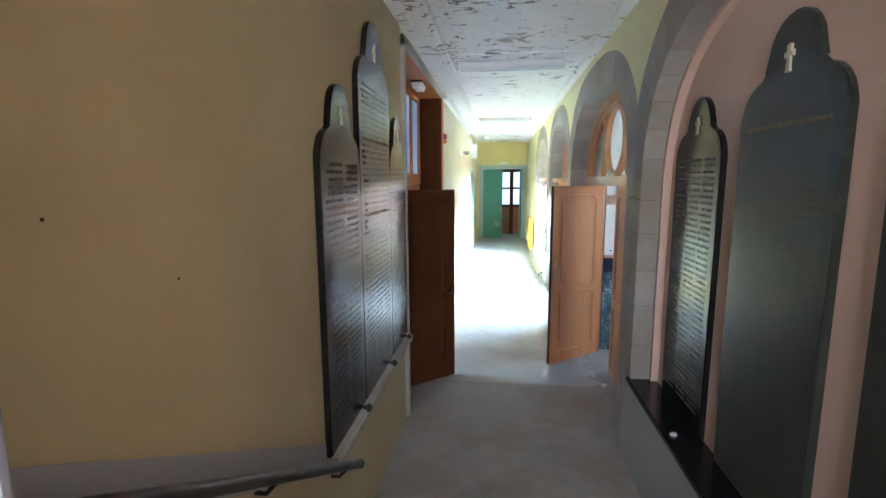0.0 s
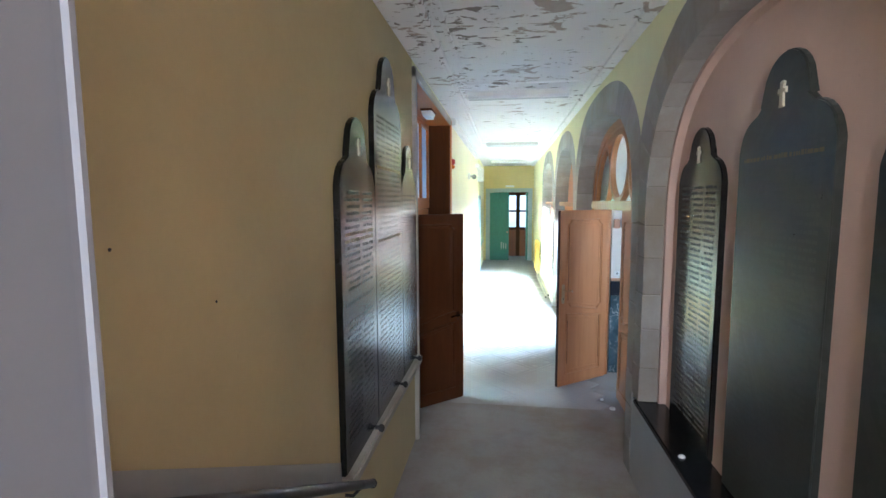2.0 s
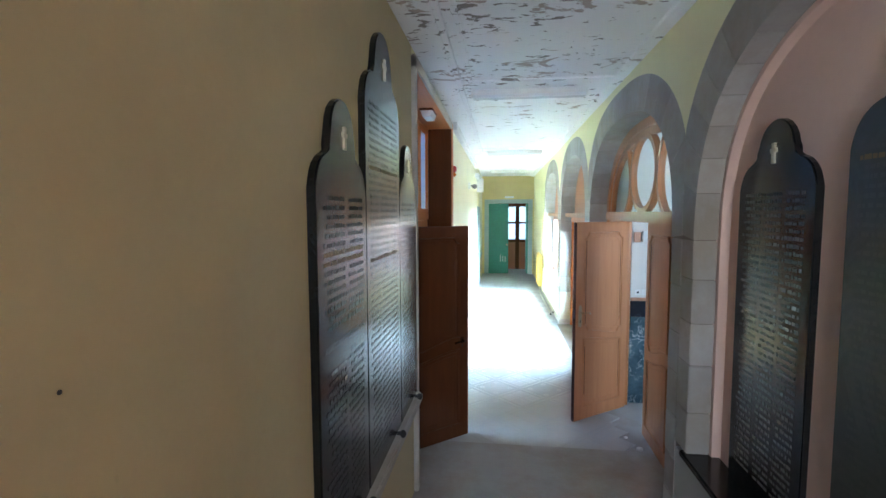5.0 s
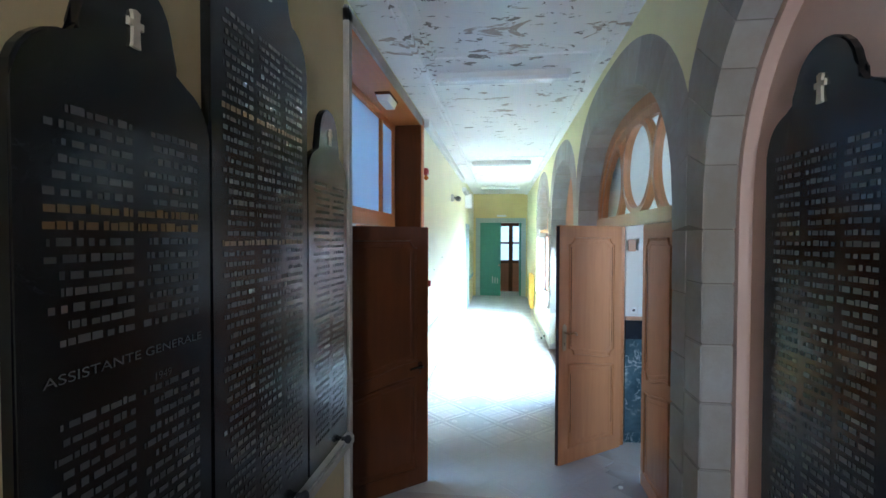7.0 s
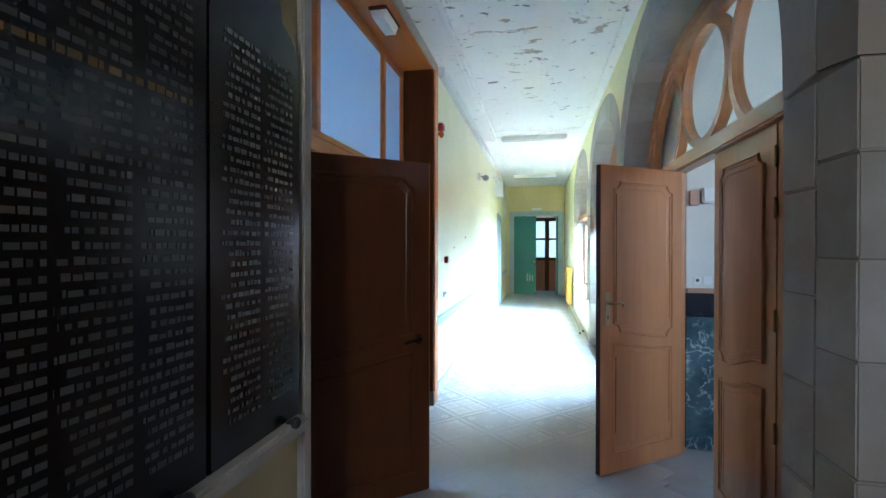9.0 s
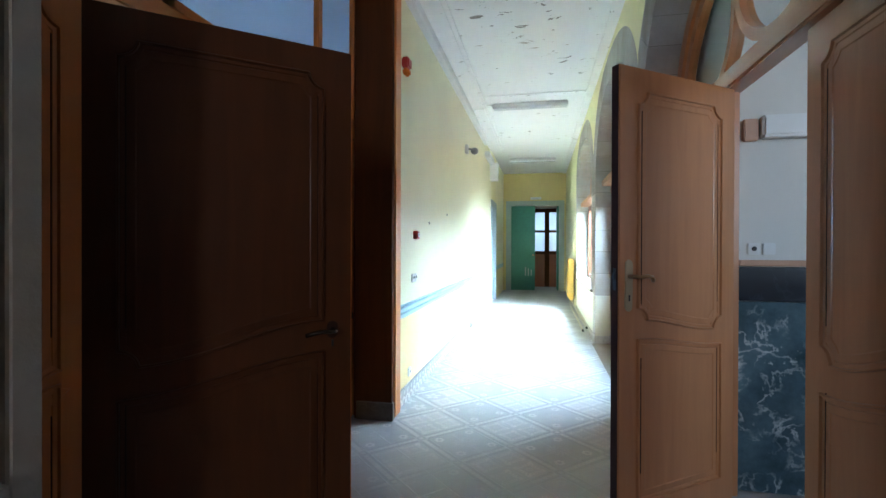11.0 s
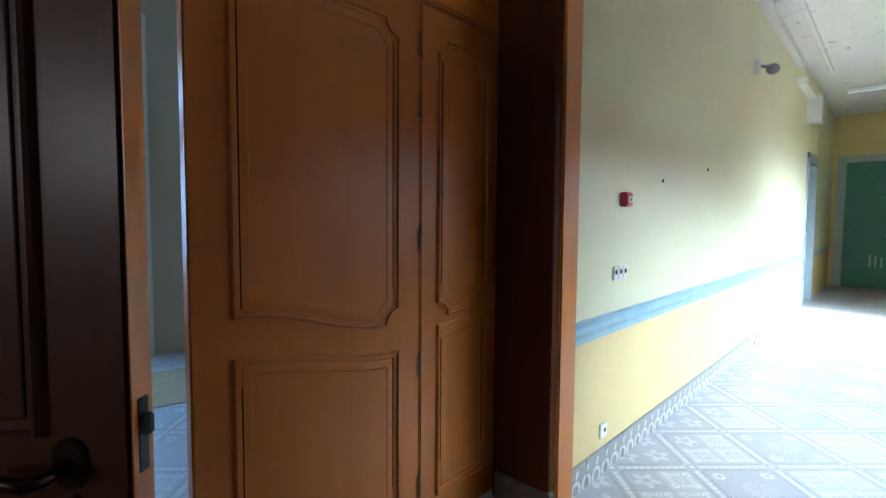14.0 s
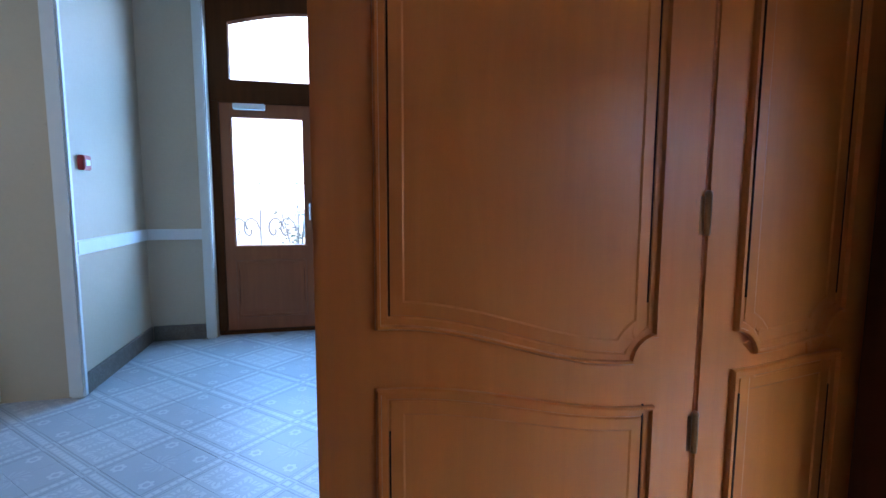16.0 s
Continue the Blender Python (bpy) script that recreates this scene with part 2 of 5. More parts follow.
def tile_mat(name, kind):
    """Cement tile under dust: 'ring' and 'wreath' quarters of a field, 'chain' and 'cross' of the bands, 'edge' of the border."""
    m = Mat(name, 0.42, spec=0.5)
    tc = m.n("ShaderNodeTexCoord")
    sep = m.n("ShaderNodeSeparateXYZ")
    m.link(tc.outputs["UV"], sep.inputs[0])
    u = m.math("SUBTRACT", sep.outputs[0], 0.5)
    v = m.math("SUBTRACT", sep.outputs[1], 0.5)
    pale, mid, soft, dark = (0.62, 0.61, 0.585), (0.36, 0.365, 0.375), (0.425, 0.43, 0.435), (0.22, 0.225, 0.235)

    def polar(a, b):
        return (m.math("SQRT", m.math("ADD", m.math("MULTIPLY", a, a), m.math("MULTIPLY", b, b))), m.math("ARCTAN2", b, a))

    def between(x, a, b):
        return m.math("MULTIPLY", m.math("GREATER_THAN", x, a), m.math("LESS_THAN", x, b))
    p = m.world_pos()
    if kind == "ring":
        r, th = polar(m.math("ADD", u, 0.20), m.math("ADD", v, 0.20))
        lobes = m.math("ADD", 0.17, m.math("MULTIPLY", m.math("COSINE", m.math("MULTIPLY", th, 6.0)), 0.025))
        flower = m.math("MULTIPLY", m.math("GREATER_THAN", r, 0.085), m.math("LESS_THAN", r, lobes))
        c = m.mix(flower, mid, pale)
        r2, th2 = polar(m.math("SUBTRACT", u, 0.5), m.math("SUBTRACT", v, 0.5))
        spray = m.math("MULTIPLY", between(r2, 0.10, 0.42), m.math("GREATER_THAN", m.math("SINE", m.math("ADD", m.math("MULTIPLY", th2, 12.0), m.math("MULTIPLY", r2, 18.0))), 0.25))
        c = m.mix(m.math("MULTIPLY", spray, 0.35), c, pale)
    elif kind == "wreath":
        au, av = m.math("ABSOLUTE", u), m.math("ABSOLUTE", v)
        sq = m.math("MAXIMUM", au, av)
        r, th = polar(u, v)
        petals = m.math("MULTIPLY", between(sq, 0.22, 0.36), m.math("GREATER_THAN", m.math("SINE", m.math("MULTIPLY", th, 16.0)), -0.25))
        corner = m.math("MULTIPLY", m.math("GREATER_THAN", m.math("ADD", au, av), 0.60), m.math("LESS_THAN", sq, 0.40))
        c = m.mix(petals, soft, pale)
        c = m.mix(corner, c, pale)
        c = m.mix(m.math("MULTIPLY", between(r, 0.05, 0.11), 0.5), c, pale)
    elif kind == "edge":
        r, th = polar(u, v)
        lobes = m.math("ADD", 0.30, m.math("MULTIPLY", m.math("COSINE", m.math("MULTIPLY", th, 5.0)), 0.10))
        c = m.mix(m.math("MULTIPLY", m.math("MULTIPLY", m.math("GREATER_THAN", r, 0.12), m.math("LESS_THAN", r, lobes)), 0.75), mid, pale)
    else:
        av, au = m.math("ABSOLUTE", v), m.math("ABSOLUTE", u)
        link = m.math("ABSOLUTE", m.math("SUBTRACT", m.math("FRACT", m.math("MULTIPLY", sep.outputs[0], 5.0)), 0.5))
        bead = m.math("MULTIPLY", m.math("LESS_THAN", av, 0.17), m.math("LESS_THAN", link, 0.36))
        c = m.mix(between(av, 0.24, 0.33), soft, dark)
        c = m.mix(m.math("GREATER_THAN", av, 0.40), c, dark)
        c = m.mix(bead, c, pale)
        if kind == "cross":
            sq = m.math("MAXIMUM", au, av)
            c = m.mix(between(sq, 0.24, 0.33), soft, dark)
            c = m.mix(m.math("LESS_THAN", sq, 0.17), c, pale)
    dust = m.ramp(m.noise(p, 1.4, 6, 0.65), [(0.3, (0.35, 0.35, 0.35)), (0.7, (0.85, 0.85, 0.85))])
    grit = m.noise(p, 55, 4, 0.7)
    blot = m.ramp(m.noise(p, 9, 5, 0.7), [(0.38, (0, 0, 0)), (0.70, (1, 1, 1))])
    sy = m.n("ShaderNodeSeparateXYZ")
    m.link(p, sy.inputs[0])
    trod = m.ramp(m.math("ADD", m.math("MULTIPLY", sy.outputs[1], 0.1), m.math("MULTIPLY", m.math("SUBTRACT", m.noise(p, 2.2, 4), 0.5), 0.25)), [(0.56, (1.0, 1.0, 1.0)), (0.66, (0.10, 0.10, 0.10))])
    trod = m.math("MULTIPLY", trod, m.math("ADD", 0.5, m.math("MULTIPLY", m.math("GREATER_THAN", sy.outputs[0], -1.0), 0.5)))
    veil = m.math("MAXIMUM", m.math("MULTIPLY", trod, 0.95), m.math("MULTIPLY", m.math("ADD", m.math("MULTIPLY", dust, blot), 0.25), 0.6))
    c = m.mix(veil, c, (0.40, 0.39, 0.375))
    info = m.n("ShaderNodeObjectInfo")
    c = m.mix(m.math("MULTIPLY", info.outputs["Random"], 0.12), c, (0.27, 0.27, 0.27))
    m.colour(m.mix(m.math("MULTIPLY", m.ramp(grit, [(0.62, (0, 0, 0)), (0.7, (1, 1, 1))]), 0.3), c, (0.62, 0.61, 0.58)))
    m.rough(m.math("ADD", 0.27, m.math("MULTIPLY", dust, 0.3)))
    m.bump(grit, 0.15, 0.002)
    return m.m


def glass(name, tint=(0.95, 0.98, 0.98), gloss=0.07, rough=0.02):
    m = Mat(name)
    nt = m.t
    nt.nodes.remove(m.b)
    out = nt.nodes["Material Output"]
    tr, gl, mx = nt.nodes.new("ShaderNodeBsdfTransparent"), nt.nodes.new("ShaderNodeBsdfGlossy"), nt.nodes.new("ShaderNodeMixShader")
    tr.inputs[0].default_value, gl.inputs["Roughness"].default_value = (*tint, 1), rough
    mx.inputs[0].default_value = gloss
    nt.links.new(tr.outputs[0], mx.inputs[1])
    nt.links.new(gl.outputs[0], mx.inputs[2])
    nt.links.new(mx.outputs[0], out.inputs[0])
    return m.m


def frosted(name, c=(0.72, 0.74, 0.77)):
    m = Mat(name, 0.35)
    nt = m.t
    out = nt.nodes["Material Output"]
    tl, mx = nt.nodes.new("ShaderNodeBsdfTranslucent"), nt.nodes.new("ShaderNodeMixShader")
    tl.inputs[0].default_value = (*c, 1)
    m.b.inputs["Base Color"].default_value = (*shade(c, 0.85), 1)
    mx.inputs[0].default_value = 0.55
    nt.links.new(m.b.outputs[0], mx.inputs[1])
    nt.links.new(tl.outputs[0], mx.inputs[2])
    nt.links.new(mx.outputs[0], out.inputs[0])
    return m.m


YELLOW = plaster("plaster_yellow", (0.56, 0.47, 0.265))
OCHRE = plaster("plaster_end_ochre", (0.70, 0.57, 0.24), 0.9)
LIME = plaster("plaster_lime", (0.80, 0.76, 0.46), 0.92)
ZONED = zoned("plaster_zoned")
PINK = plaster("plaster_pink", (0.74, 0.54, 0.45))
PALE = plaster("plaster_pale", (0.74, 0.72, 0.66), 0.92)
CREAM = plaster("plaster_cream", (0.55, 0.45, 0.325), 0.92)
PALEBLUE = plaster("plaster_pale_blue", (0.25, 0.41, 0.50), 0.9)
GREYWALL = plaster("plaster_grey", (0.40, 0.41, 0.41))
SILLWALL = plaster("plaster_sill_wall", (0.62, 0.60, 0.50))
CEIL = peeling("ceiling_paint")
STONE = stone("grey_stone", (0.41, 0.395, 0.375), 0.22)
MORTAR = stone("mortar", (0.23, 0.205, 0.18), 0)
CONCRETE = stone("dusty_concrete", (0.40, 0.39, 0.375), 0.05)
DUSTY = stone("dusty_beige_stone", (0.28, 0.24, 0.195), 0.05)
GROUND = stone("pale_paving", (0.42, 0.40, 0.37), 0.05)
BLACKSTONE = marble("black_marble", (0.005, 0.0055, 0.006), (0.03, 0.033, 0.033), 0.02, 1.5, 0.17, 0.03)
SLATE = marble("worn_dark_slate", (0.022, 0.025, 0.022), (0.055, 0.06, 0.055), 0.06, 0.9, 0.24)
LETTER = plain("carved_letters", (0.095, 0.094, 0.086), 0.22)
FAINT = plain("worn_letters", (0.048, 0.050, 0.045), 0.4)
GOLD = plain("gilt_letters", (0.16, 0.095, 0.028), 0.45)
PALESTONE = plaster("cut_out", (0.55, 0.50, 0.38))
WOOD = wood("varnished_wood", (0.56, 0.163, 0.020), (0.67, 0.213, 0.031))
WOODY = wood("varnished_wood_long", (0.56, 0.163, 0.020), (0.67, 0.213, 0.031), along=1)
# Dark brown wood, set darker still for jamb faces turned from the light.
DARK = wood("dark_shaded_wood", (0.062, 0.017, 0.0035), (0.105, 0.030, 0.006), rough=0.6, gloss=0.12, coat=0.0)
# Same varnished wood, worn, with its reflected sheen mixed into a paler colour.
ARCHWOOD = wood("worn_sheen_wood", (0.40, 0.158, 0.055), (0.52, 0.225, 0.088), rough=0.36, coat=0.8)
ARCHWOODY = wood("worn_sheen_wood_long", (0.40, 0.158, 0.055), (0.52, 0.225, 0.088), along=1, rough=0.36, coat=0.8)
# Same wood as the sister leaves, darkened for its shaded corridor face.
SHADELEAF = wood("shaded_leaf_wood", (0.068, 0.018, 0.0035), (0.105, 0.030, 0.0055), rough=0.42, gloss=0.3, coat=0.3)
TERRACEWOOD = wood("reddish_door_wood", (0.24, 0.066, 0.016), (0.33, 0.098, 0.027), rough=0.45, coat=0.1)
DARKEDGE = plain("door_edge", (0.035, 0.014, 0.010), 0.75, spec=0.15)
PLY = wood("orange_plywood", (0.38, 0.15, 0.07), (0.46, 0.20, 0.10), along=1, rough=0.5, coat=0.1)
GLAZEDWOOD = wood("pinkish_door_wood", (0.185, 0.064, 0.034), (0.245, 0.092, 0.050), rough=0.42)
PINE = wood("pine_board", (0.42, 0.21, 0.11), (0.52, 0.28, 0.155), along=1, rough=0.5)
GREEN = plain("green_paint", (0.035, 0.20, 0.13), 0.45, var=0.2)
FRAMEGREY = plain("grey_green_paint", (0.36, 0.43, 0.38), 0.5)
WHITE = plain("white_paint", (0.72, 0.72, 0.70), 0.5, var=0.05)
# White jamb paint greyed as in shade; the edge copy lighter, as lit.
SHADEWHITE = plain("shaded_white_paint", (0.225, 0.24, 0.275), 0.45, var=0.04)
JAMBEDGE = plain("lit_jamb_edge_paint", (0.245, 0.255, 0.285), 0.4, var=0.05)
PLASTIC = plain("white_plastic", (0.78, 0.78, 0.75), 0.4, var=0.04)
RED = plain("red_plastic", (0.42, 0.025, 0.02), 0.35)
ORANGE = plain("orange_lens", (0.7, 0.2, 0.03), 0.25)
METAL = plain("worn_brass", (0.40, 0.33, 0.22), 0.32, 0.9)
BRONZE = plain("worn_bronze", (0.34, 0.19, 0.085), 0.30, 0.9)
# Bronze of the open leaf's corridor-side lever, darkened as in shade.
SHADEBRONZE = plain("shaded_bronze", (0.05, 0.037, 0.025), 0.24, 0.9)
STEEL = plain("steel", (0.45, 0.45, 0.45), 0.35, 0.9)
# Iron paled to grey-blue to imitate the glare outdoors.
GREYIRON = plain("glare_paled_iron", (0.30, 0.35, 0.38), 0.6)
DULLSTEEL = plain("dull_grey_metal", (0.22, 0.22, 0.22), 0.5)
IRON = plain("black_iron", (0.02, 0.02, 0.022), 0.5)
RAILM = plain("dark_rail", (0.035, 0.03, 0.028), 0.35)
TANSHEET = plain("cardboard", (0.42, 0.30, 0.17), 0.8, var=0.12, spec=0.2)
# Leaf green lightened for the same outdoor glare.
LEAFY = plain("sunlit_leaves", (0.26, 0.42, 0.36), 0.5, var=0.3)
DIFFUSER = plain("white_diffuser", (0.86, 0.87, 0.88), 0.10, var=0.03, spec=0.8)
LEDGE = stone("pale_ledge", (0.55, 0.53, 0.48), 0.05)
RADY = plain("yellow_radiator_paint", (0.70, 0.46, 0.10), 0.4)
PIPE = plain("pipe_paint", (0.55, 0.52, 0.42), 0.5)
BLUEDOOR = plain("blue_grey_paint", (0.38, 0.46, 0.50), 0.5)
BLUERAIL = plain("blue_rail_paint", (0.30, 0.48, 0.56), 0.4, var=0.15)
MARBLE = veined("blue_marble")
BLACKBAND = marble("black_band", (0.008, 0.01, 0.016), (0.05, 0.06, 0.08), 0.02, 2)
GLASS = glass("clear_glass")
DUSTYGLASS = glass("dusty_glass", (0.74, 0.70, 0.73), 0.08, 0.08)
FROST = frosted("frosted_glass")
TILES = {k: tile_mat("cement_tile_" + k, k) for k in ("ring", "wreath", "edge", "chain", "cross")}


def skirt_mat():
    """Skirting tile: pale scrolls on grey between two lines."""
    m = Mat("skirting_pattern", 0.4)
    tc = m.n("ShaderNodeTexCoord")
    sep = m.n("ShaderNodeSeparateXYZ")
    m.link(tc.outputs["Object"], sep.inputs[0])
    u = m.math("SUBTRACT", m.math("FRACT", m.math("ADD", m.math("MULTIPLY", sep.outputs[1], 10.0), 0.5)), 0.5)
    v = m.math("MULTIPLY", m.math("SUBTRACT", sep.outputs[2], 0.062), 10.0)
    low = m.math("ADD", v, 0.42)
    r = m.math("SQRT", m.math("ADD", m.math("MULTIPLY", u, u), m.math("MULTIPLY", low, low)))
    arc = m.math("MULTIPLY", m.math("GREATER_THAN", r, 0.26), m.math("LESS_THAN", r, 0.45))
    lean = m.math("ABSOLUTE", m.math("SUBTRACT", u, m.math("MULTIPLY", v, 0.35)))
    stroke = m.math("MULTIPLY", m.math("LESS_THAN", lean, 0.11), m.math("MULTIPLY", m.math("GREATER_THAN", v, 0.10), m.math("LESS_THAN", v, 0.46)))
    k = m.math("MAXIMUM", arc, stroke, clamp=True)
    p = m.world_pos()
    c = m.mix(k, (0.24, 0.24, 0.24), (0.66, 0.65, 0.62))
    m.colour(m.mix(m.math("MULTIPLY", m.noise(p, 6, 5), 0.5), c, (0.40, 0.38, 0.35)))
    m.bump(m.noise(p, 40, 3), 0.15, 0.002)
    return m.m


SKIRT = skirt_mat()
STAINTILE = marble("stained_plinth_tile", (0.10, 0.075, 0.055), (0.26, 0.22, 0.17), 0.09, 14, 0.45)
BASETILE = marble("baseboard_tile", (0.30, 0.30, 0.29), (0.66, 0.65, 0.62), 0.09, 14, 0.4)


# ---- mesh helpers ----
def finish(bm, name, material, smooth=False):
    me = bpy.data.meshes.new(name)
    bmesh.ops.recalc_face_normals(bm, faces=bm.faces)
    bm.to_mesh(me)
    bm.free()
    me.materials.append(material)
    if smooth:
        for p in me.polygons:
            p.use_smooth = True
    return me


def origin(ob):
    o = Vector((0, 0, 0))
    while ob is not None:
        o = o + ob.location
        ob = ob.parent
    return o


def thing(name, base, label, category, group="", kind="", rz=0):
    ob = new(name)
    ob.empty_display_size = 0.1
    ob.matrix_basis = pose(*base, 0, 0, rz)
    return tagged(ob, label, category, group, kind)


def part(name, bm, material, parent, label="", local=False, smooth=False):
    """bm in world metres (or in the thing's own, with local) becomes one mesh under parent."""
    if not local:
        bmesh.ops.translate(bm, verts=bm.verts, vec=-origin(parent))
    ob = new(name, finish(bm, name, material, smooth))
    ob.parent = parent
    if label:
        ob["label"] = label
    return ob


def solid(name, bm, material, label="", category="", kind="structure", group="", smooth=False):
    return tagged(new(name, finish(bm, name, material, smooth)), label, category, group, kind)


def box(x0, x1, y0, y1, z0, z1, bevel=0.0, bm=None):
    own = bmesh.new()
    bmesh.ops.create_cube(own, size=1)
    for v in own.verts:
        v.co = Vector(((x0 + x1) / 2 + v.co.x * (x1 - x0), (y0 + y1) / 2 + v.co.y * (y1 - y0), (z0 + z1) / 2 + v.co.z * (z1 - z0)))
    if bevel:
        bmesh.ops.bevel(own, geom=own.edges[:], offset=bevel, segments=2, affect="EDGES")
    if bm is None:
        return own
    return join(bm, own)


def join(bm, other):
    me = bpy.data.meshes.new("tmp")
    other.to_mesh(me)
    other.free()
    bm.from_mesh(me)
    bpy.data.meshes.remove(me)
    return bm


def prism(points, axis, a, b, bevel=0.0):
    """A polygon of (p, q) points extruded along axis from a to b. axis 'x': (y, z); 'y': (x, z); 'z': (x, y)."""
    bm = bmesh.new()

    def at(p, q, d):
        return {"x": (d, p, q), "y": (p, d, q), "z": (p, q, d)}[axis]
    lo = [bm.verts.new(at(p, q, a)) for p, q in points]
    hi = [bm.verts.new(at(p, q, b)) for p, q in points]
    n = len(points)
    f1 = bm.faces.new(lo)
    f2 = bm.faces.new(hi[::-1])
    for i in range(n):
        bm.faces.new((lo[i], hi[i], hi[(i + 1) % n], lo[(i + 1) % n]))
    if bevel:
        rim = [e for f in (f1, f2) for e in f.edges]
        bmesh.ops.bevel(bm, geom=rim, offset=bevel, segments=2, affect="EDGES")
    return bm


def inset(points, d):
    """The closed outline moved inwards by d (mitred, capped)."""
    n = len(points)
    area = sum(points[i][0] * points[(i + 1) % n][1] - points[(i + 1) % n][0] * points[i][1] for i in range(n))
    sign = 1 if area > 0 else -1
    out = []
    for i in range(n):
        a, b, c = Vector(points[i - 1]), Vector(points[i]), Vector(points[(i + 1) % n])
        e1, e2 = (b - a).normalized(), (c - b).normalized()
        n1, n2 = Vector((-e1.y, e1.x)) * sign, Vector((-e2.y, e2.x)) * sign
        m = n1 + n2
        m = m.normalized() if m.length > 1e-6 else n1
        k = min(1.6, 1 / max(0.3, m.dot(n1)))
        out.append(tuple(b + m * d * k))
    return out


def strip(points, profile, axis, face, sign):
    """A moulding along a closed outline: profile rows (inwards, height) off the plane axis = face, towards sign."""
    bm = bmesh.new()
    rings = []
    for d, h in profile:
        q = inset(points, d) if d else points
        off = face + sign * h
        rings.append([bm.verts.new({"x": (off, a, b), "y": (a, off, b)}[axis]) for a, b in q])
    n = len(points)
    for r1, r2 in zip(rings, rings[1:]):
        for i in range(n):
            bm.faces.new((r1[i], r1[(i + 1) % n], r2[(i + 1) % n], r2[i]))
    return bm


def tube(points, r, seg=10, closed=False):
    """A round bar along points."""
    bm = bmesh.new()
    pts = [Vector(p) for p in points]
    rings = []
    n = len(pts)
    side = None
    for i, p in enumerate(pts):
        d = ((pts[(i + 1) % n] if closed or i + 1 < n else p) - (pts[i - 1] if closed or i else p)).normalized()
        if side is None:
            side = d.orthogonal().normalized()
        side = (side - d * side.dot(d)).normalized()
        up = d.cross(side)
        rings.append([bm.verts.new(p + (side * math.cos(2 * math.pi * k / seg) + up * math.sin(2 * math.pi * k / seg)) * r) for k in range(seg)])
    pairs = list(zip(rings, rings[1:])) + ([(rings[-1], rings[0])] if closed else [])
    for a, b in pairs:
        for k in range(seg):
            bm.faces.new((a[k], a[(k + 1) % seg], b[(k + 1) % seg], b[k]))
    if not closed:
        bm.faces.new(rings[0][::-1])
        bm.faces.new(rings[-1])
    return bm


def ball(c, r, sz=(1, 1, 1)):
    bm = bmesh.new()
    bmesh.ops.create_uvsphere(bm, u_segments=14, v_segments=9, radius=r)
    for v in bm.verts:
        v.co = Vector((v.co.x * sz[0] + c[0], v.co.y * sz[1] + c[1], v.co.z * sz[2] + c[2]))
    return bm


# ---- plan ----
LW, RW = -0.80, 0.955          # corridor faces of the long walls
TOP = 3.35                     # ceiling
LAND = 0.875                   # upper landing
FAR = 16.9                     # end wall
LO0, LO1, LOH = 3.945, 6.36, 3.14  # folding-door opening in the left wall
ROOMW = -4.60                  # outer wall of the side room

# floors below the tiles, stairs and landing
solid("floor", box(-1.6, 1.9, 0.2, 19.5, -0.25, -0.012), CONCRETE, "dusty grey screed below cement tiles", "floor")
solid("floor_room", box(-5.2, -1.6, 2.0, 9.0, -0.25, -0.012), CONCRETE, "dusty grey screed below the side room's tiles", "floor")
solid("floor_annex", box(1.9, 4.2, 3.2, 6.2, -0.25, -0.012), CONCRETE, "dusty grey floor of the small side room", "floor")
solid("floor_landing", box(-1.6, 1.9, -2.6, 0.75, 0.3, LAND), CONCRETE, "dusty grey upper landing", "floor")
solid("floor_entrance", box(-0.86, 1.26, 0.2, 4.70, -0.012, 0.0015), CONCRETE, "dusty grey smooth floor below the steps", "floor")
solid("floor_sill_strip", box(0.915, 1.26, 6.805, 9.52, -0.012, 0.002), DUSTY, "dusty beige stone strip before the glazed doors", "floor")
for i in range(4):
    solid("step", box(LW, RW, 0.75 + 0.33 * i, 1.09 + 0.33 * i, -0.01, LAND - 0.175 * (i + 1), 0.008), CONCRETE,
          "worn grey stone step below the landing", "step", group="steps")

# long left wall
solid("wall_left_near", box(-1.15, LW, -2.6, LO0 - 0.05, -0.02, TOP), YELLOW, "ochre painted plaster wall with stains", "wall")
solid("wall_left_head", box(-1.15, LW, LO0 - 0.05, LO1 + 0.19, LOH + 0.05, TOP), LIME, "pale yellow plaster above the folding doors", "wall")
solid("wall_left_far", box(-1.15, LW, LO1 + 0.19, 13.45, -0.02, TOP), ZONED, "plaster painted pale lime over ochre with a blue band", "wall")
solid("wall_left_end", box(-1.15, LW, 14.45, FAR + 0.2, -0.02, TOP), ZONED, "plaster painted pale lime over ochre with a blue band", "wall")
solid("wall_left_over_door", box(-1.15, LW, 13.45, 14.45, 2.25, TOP), LIME, "pale lime plaster above a door", "wall")
# Unseen back wall; its window opening is added to admit the fill.
for nm, b in (("wall_back_low", (-1.6, 1.9, 0, 1.65)), ("wall_back_high", (-1.6, 1.9, 2.95, TOP)), ("wall_back_left", (-1.6, -0.7, 1.65, 2.95)), ("wall_back_right", (0.9, 1.9, 1.65, 2.95))):
    solid(nm, box(b[0], b[1], -2.8, -2.6, b[2], b[3]), YELLOW, "ochre painted plaster wall round an added, unseen window", "wall")
solid("wall_right_near", box(RW, 1.45, -2.6, 0.61, -0.02, TOP), PINK, "dull pink plaster wall", "wall")
solid("wall_right_end", box(RW, 1.45, 12.90, FAR + 0.2, -0.02, TOP), LIME, "pale yellow plaster wall with a radiator", "wall")

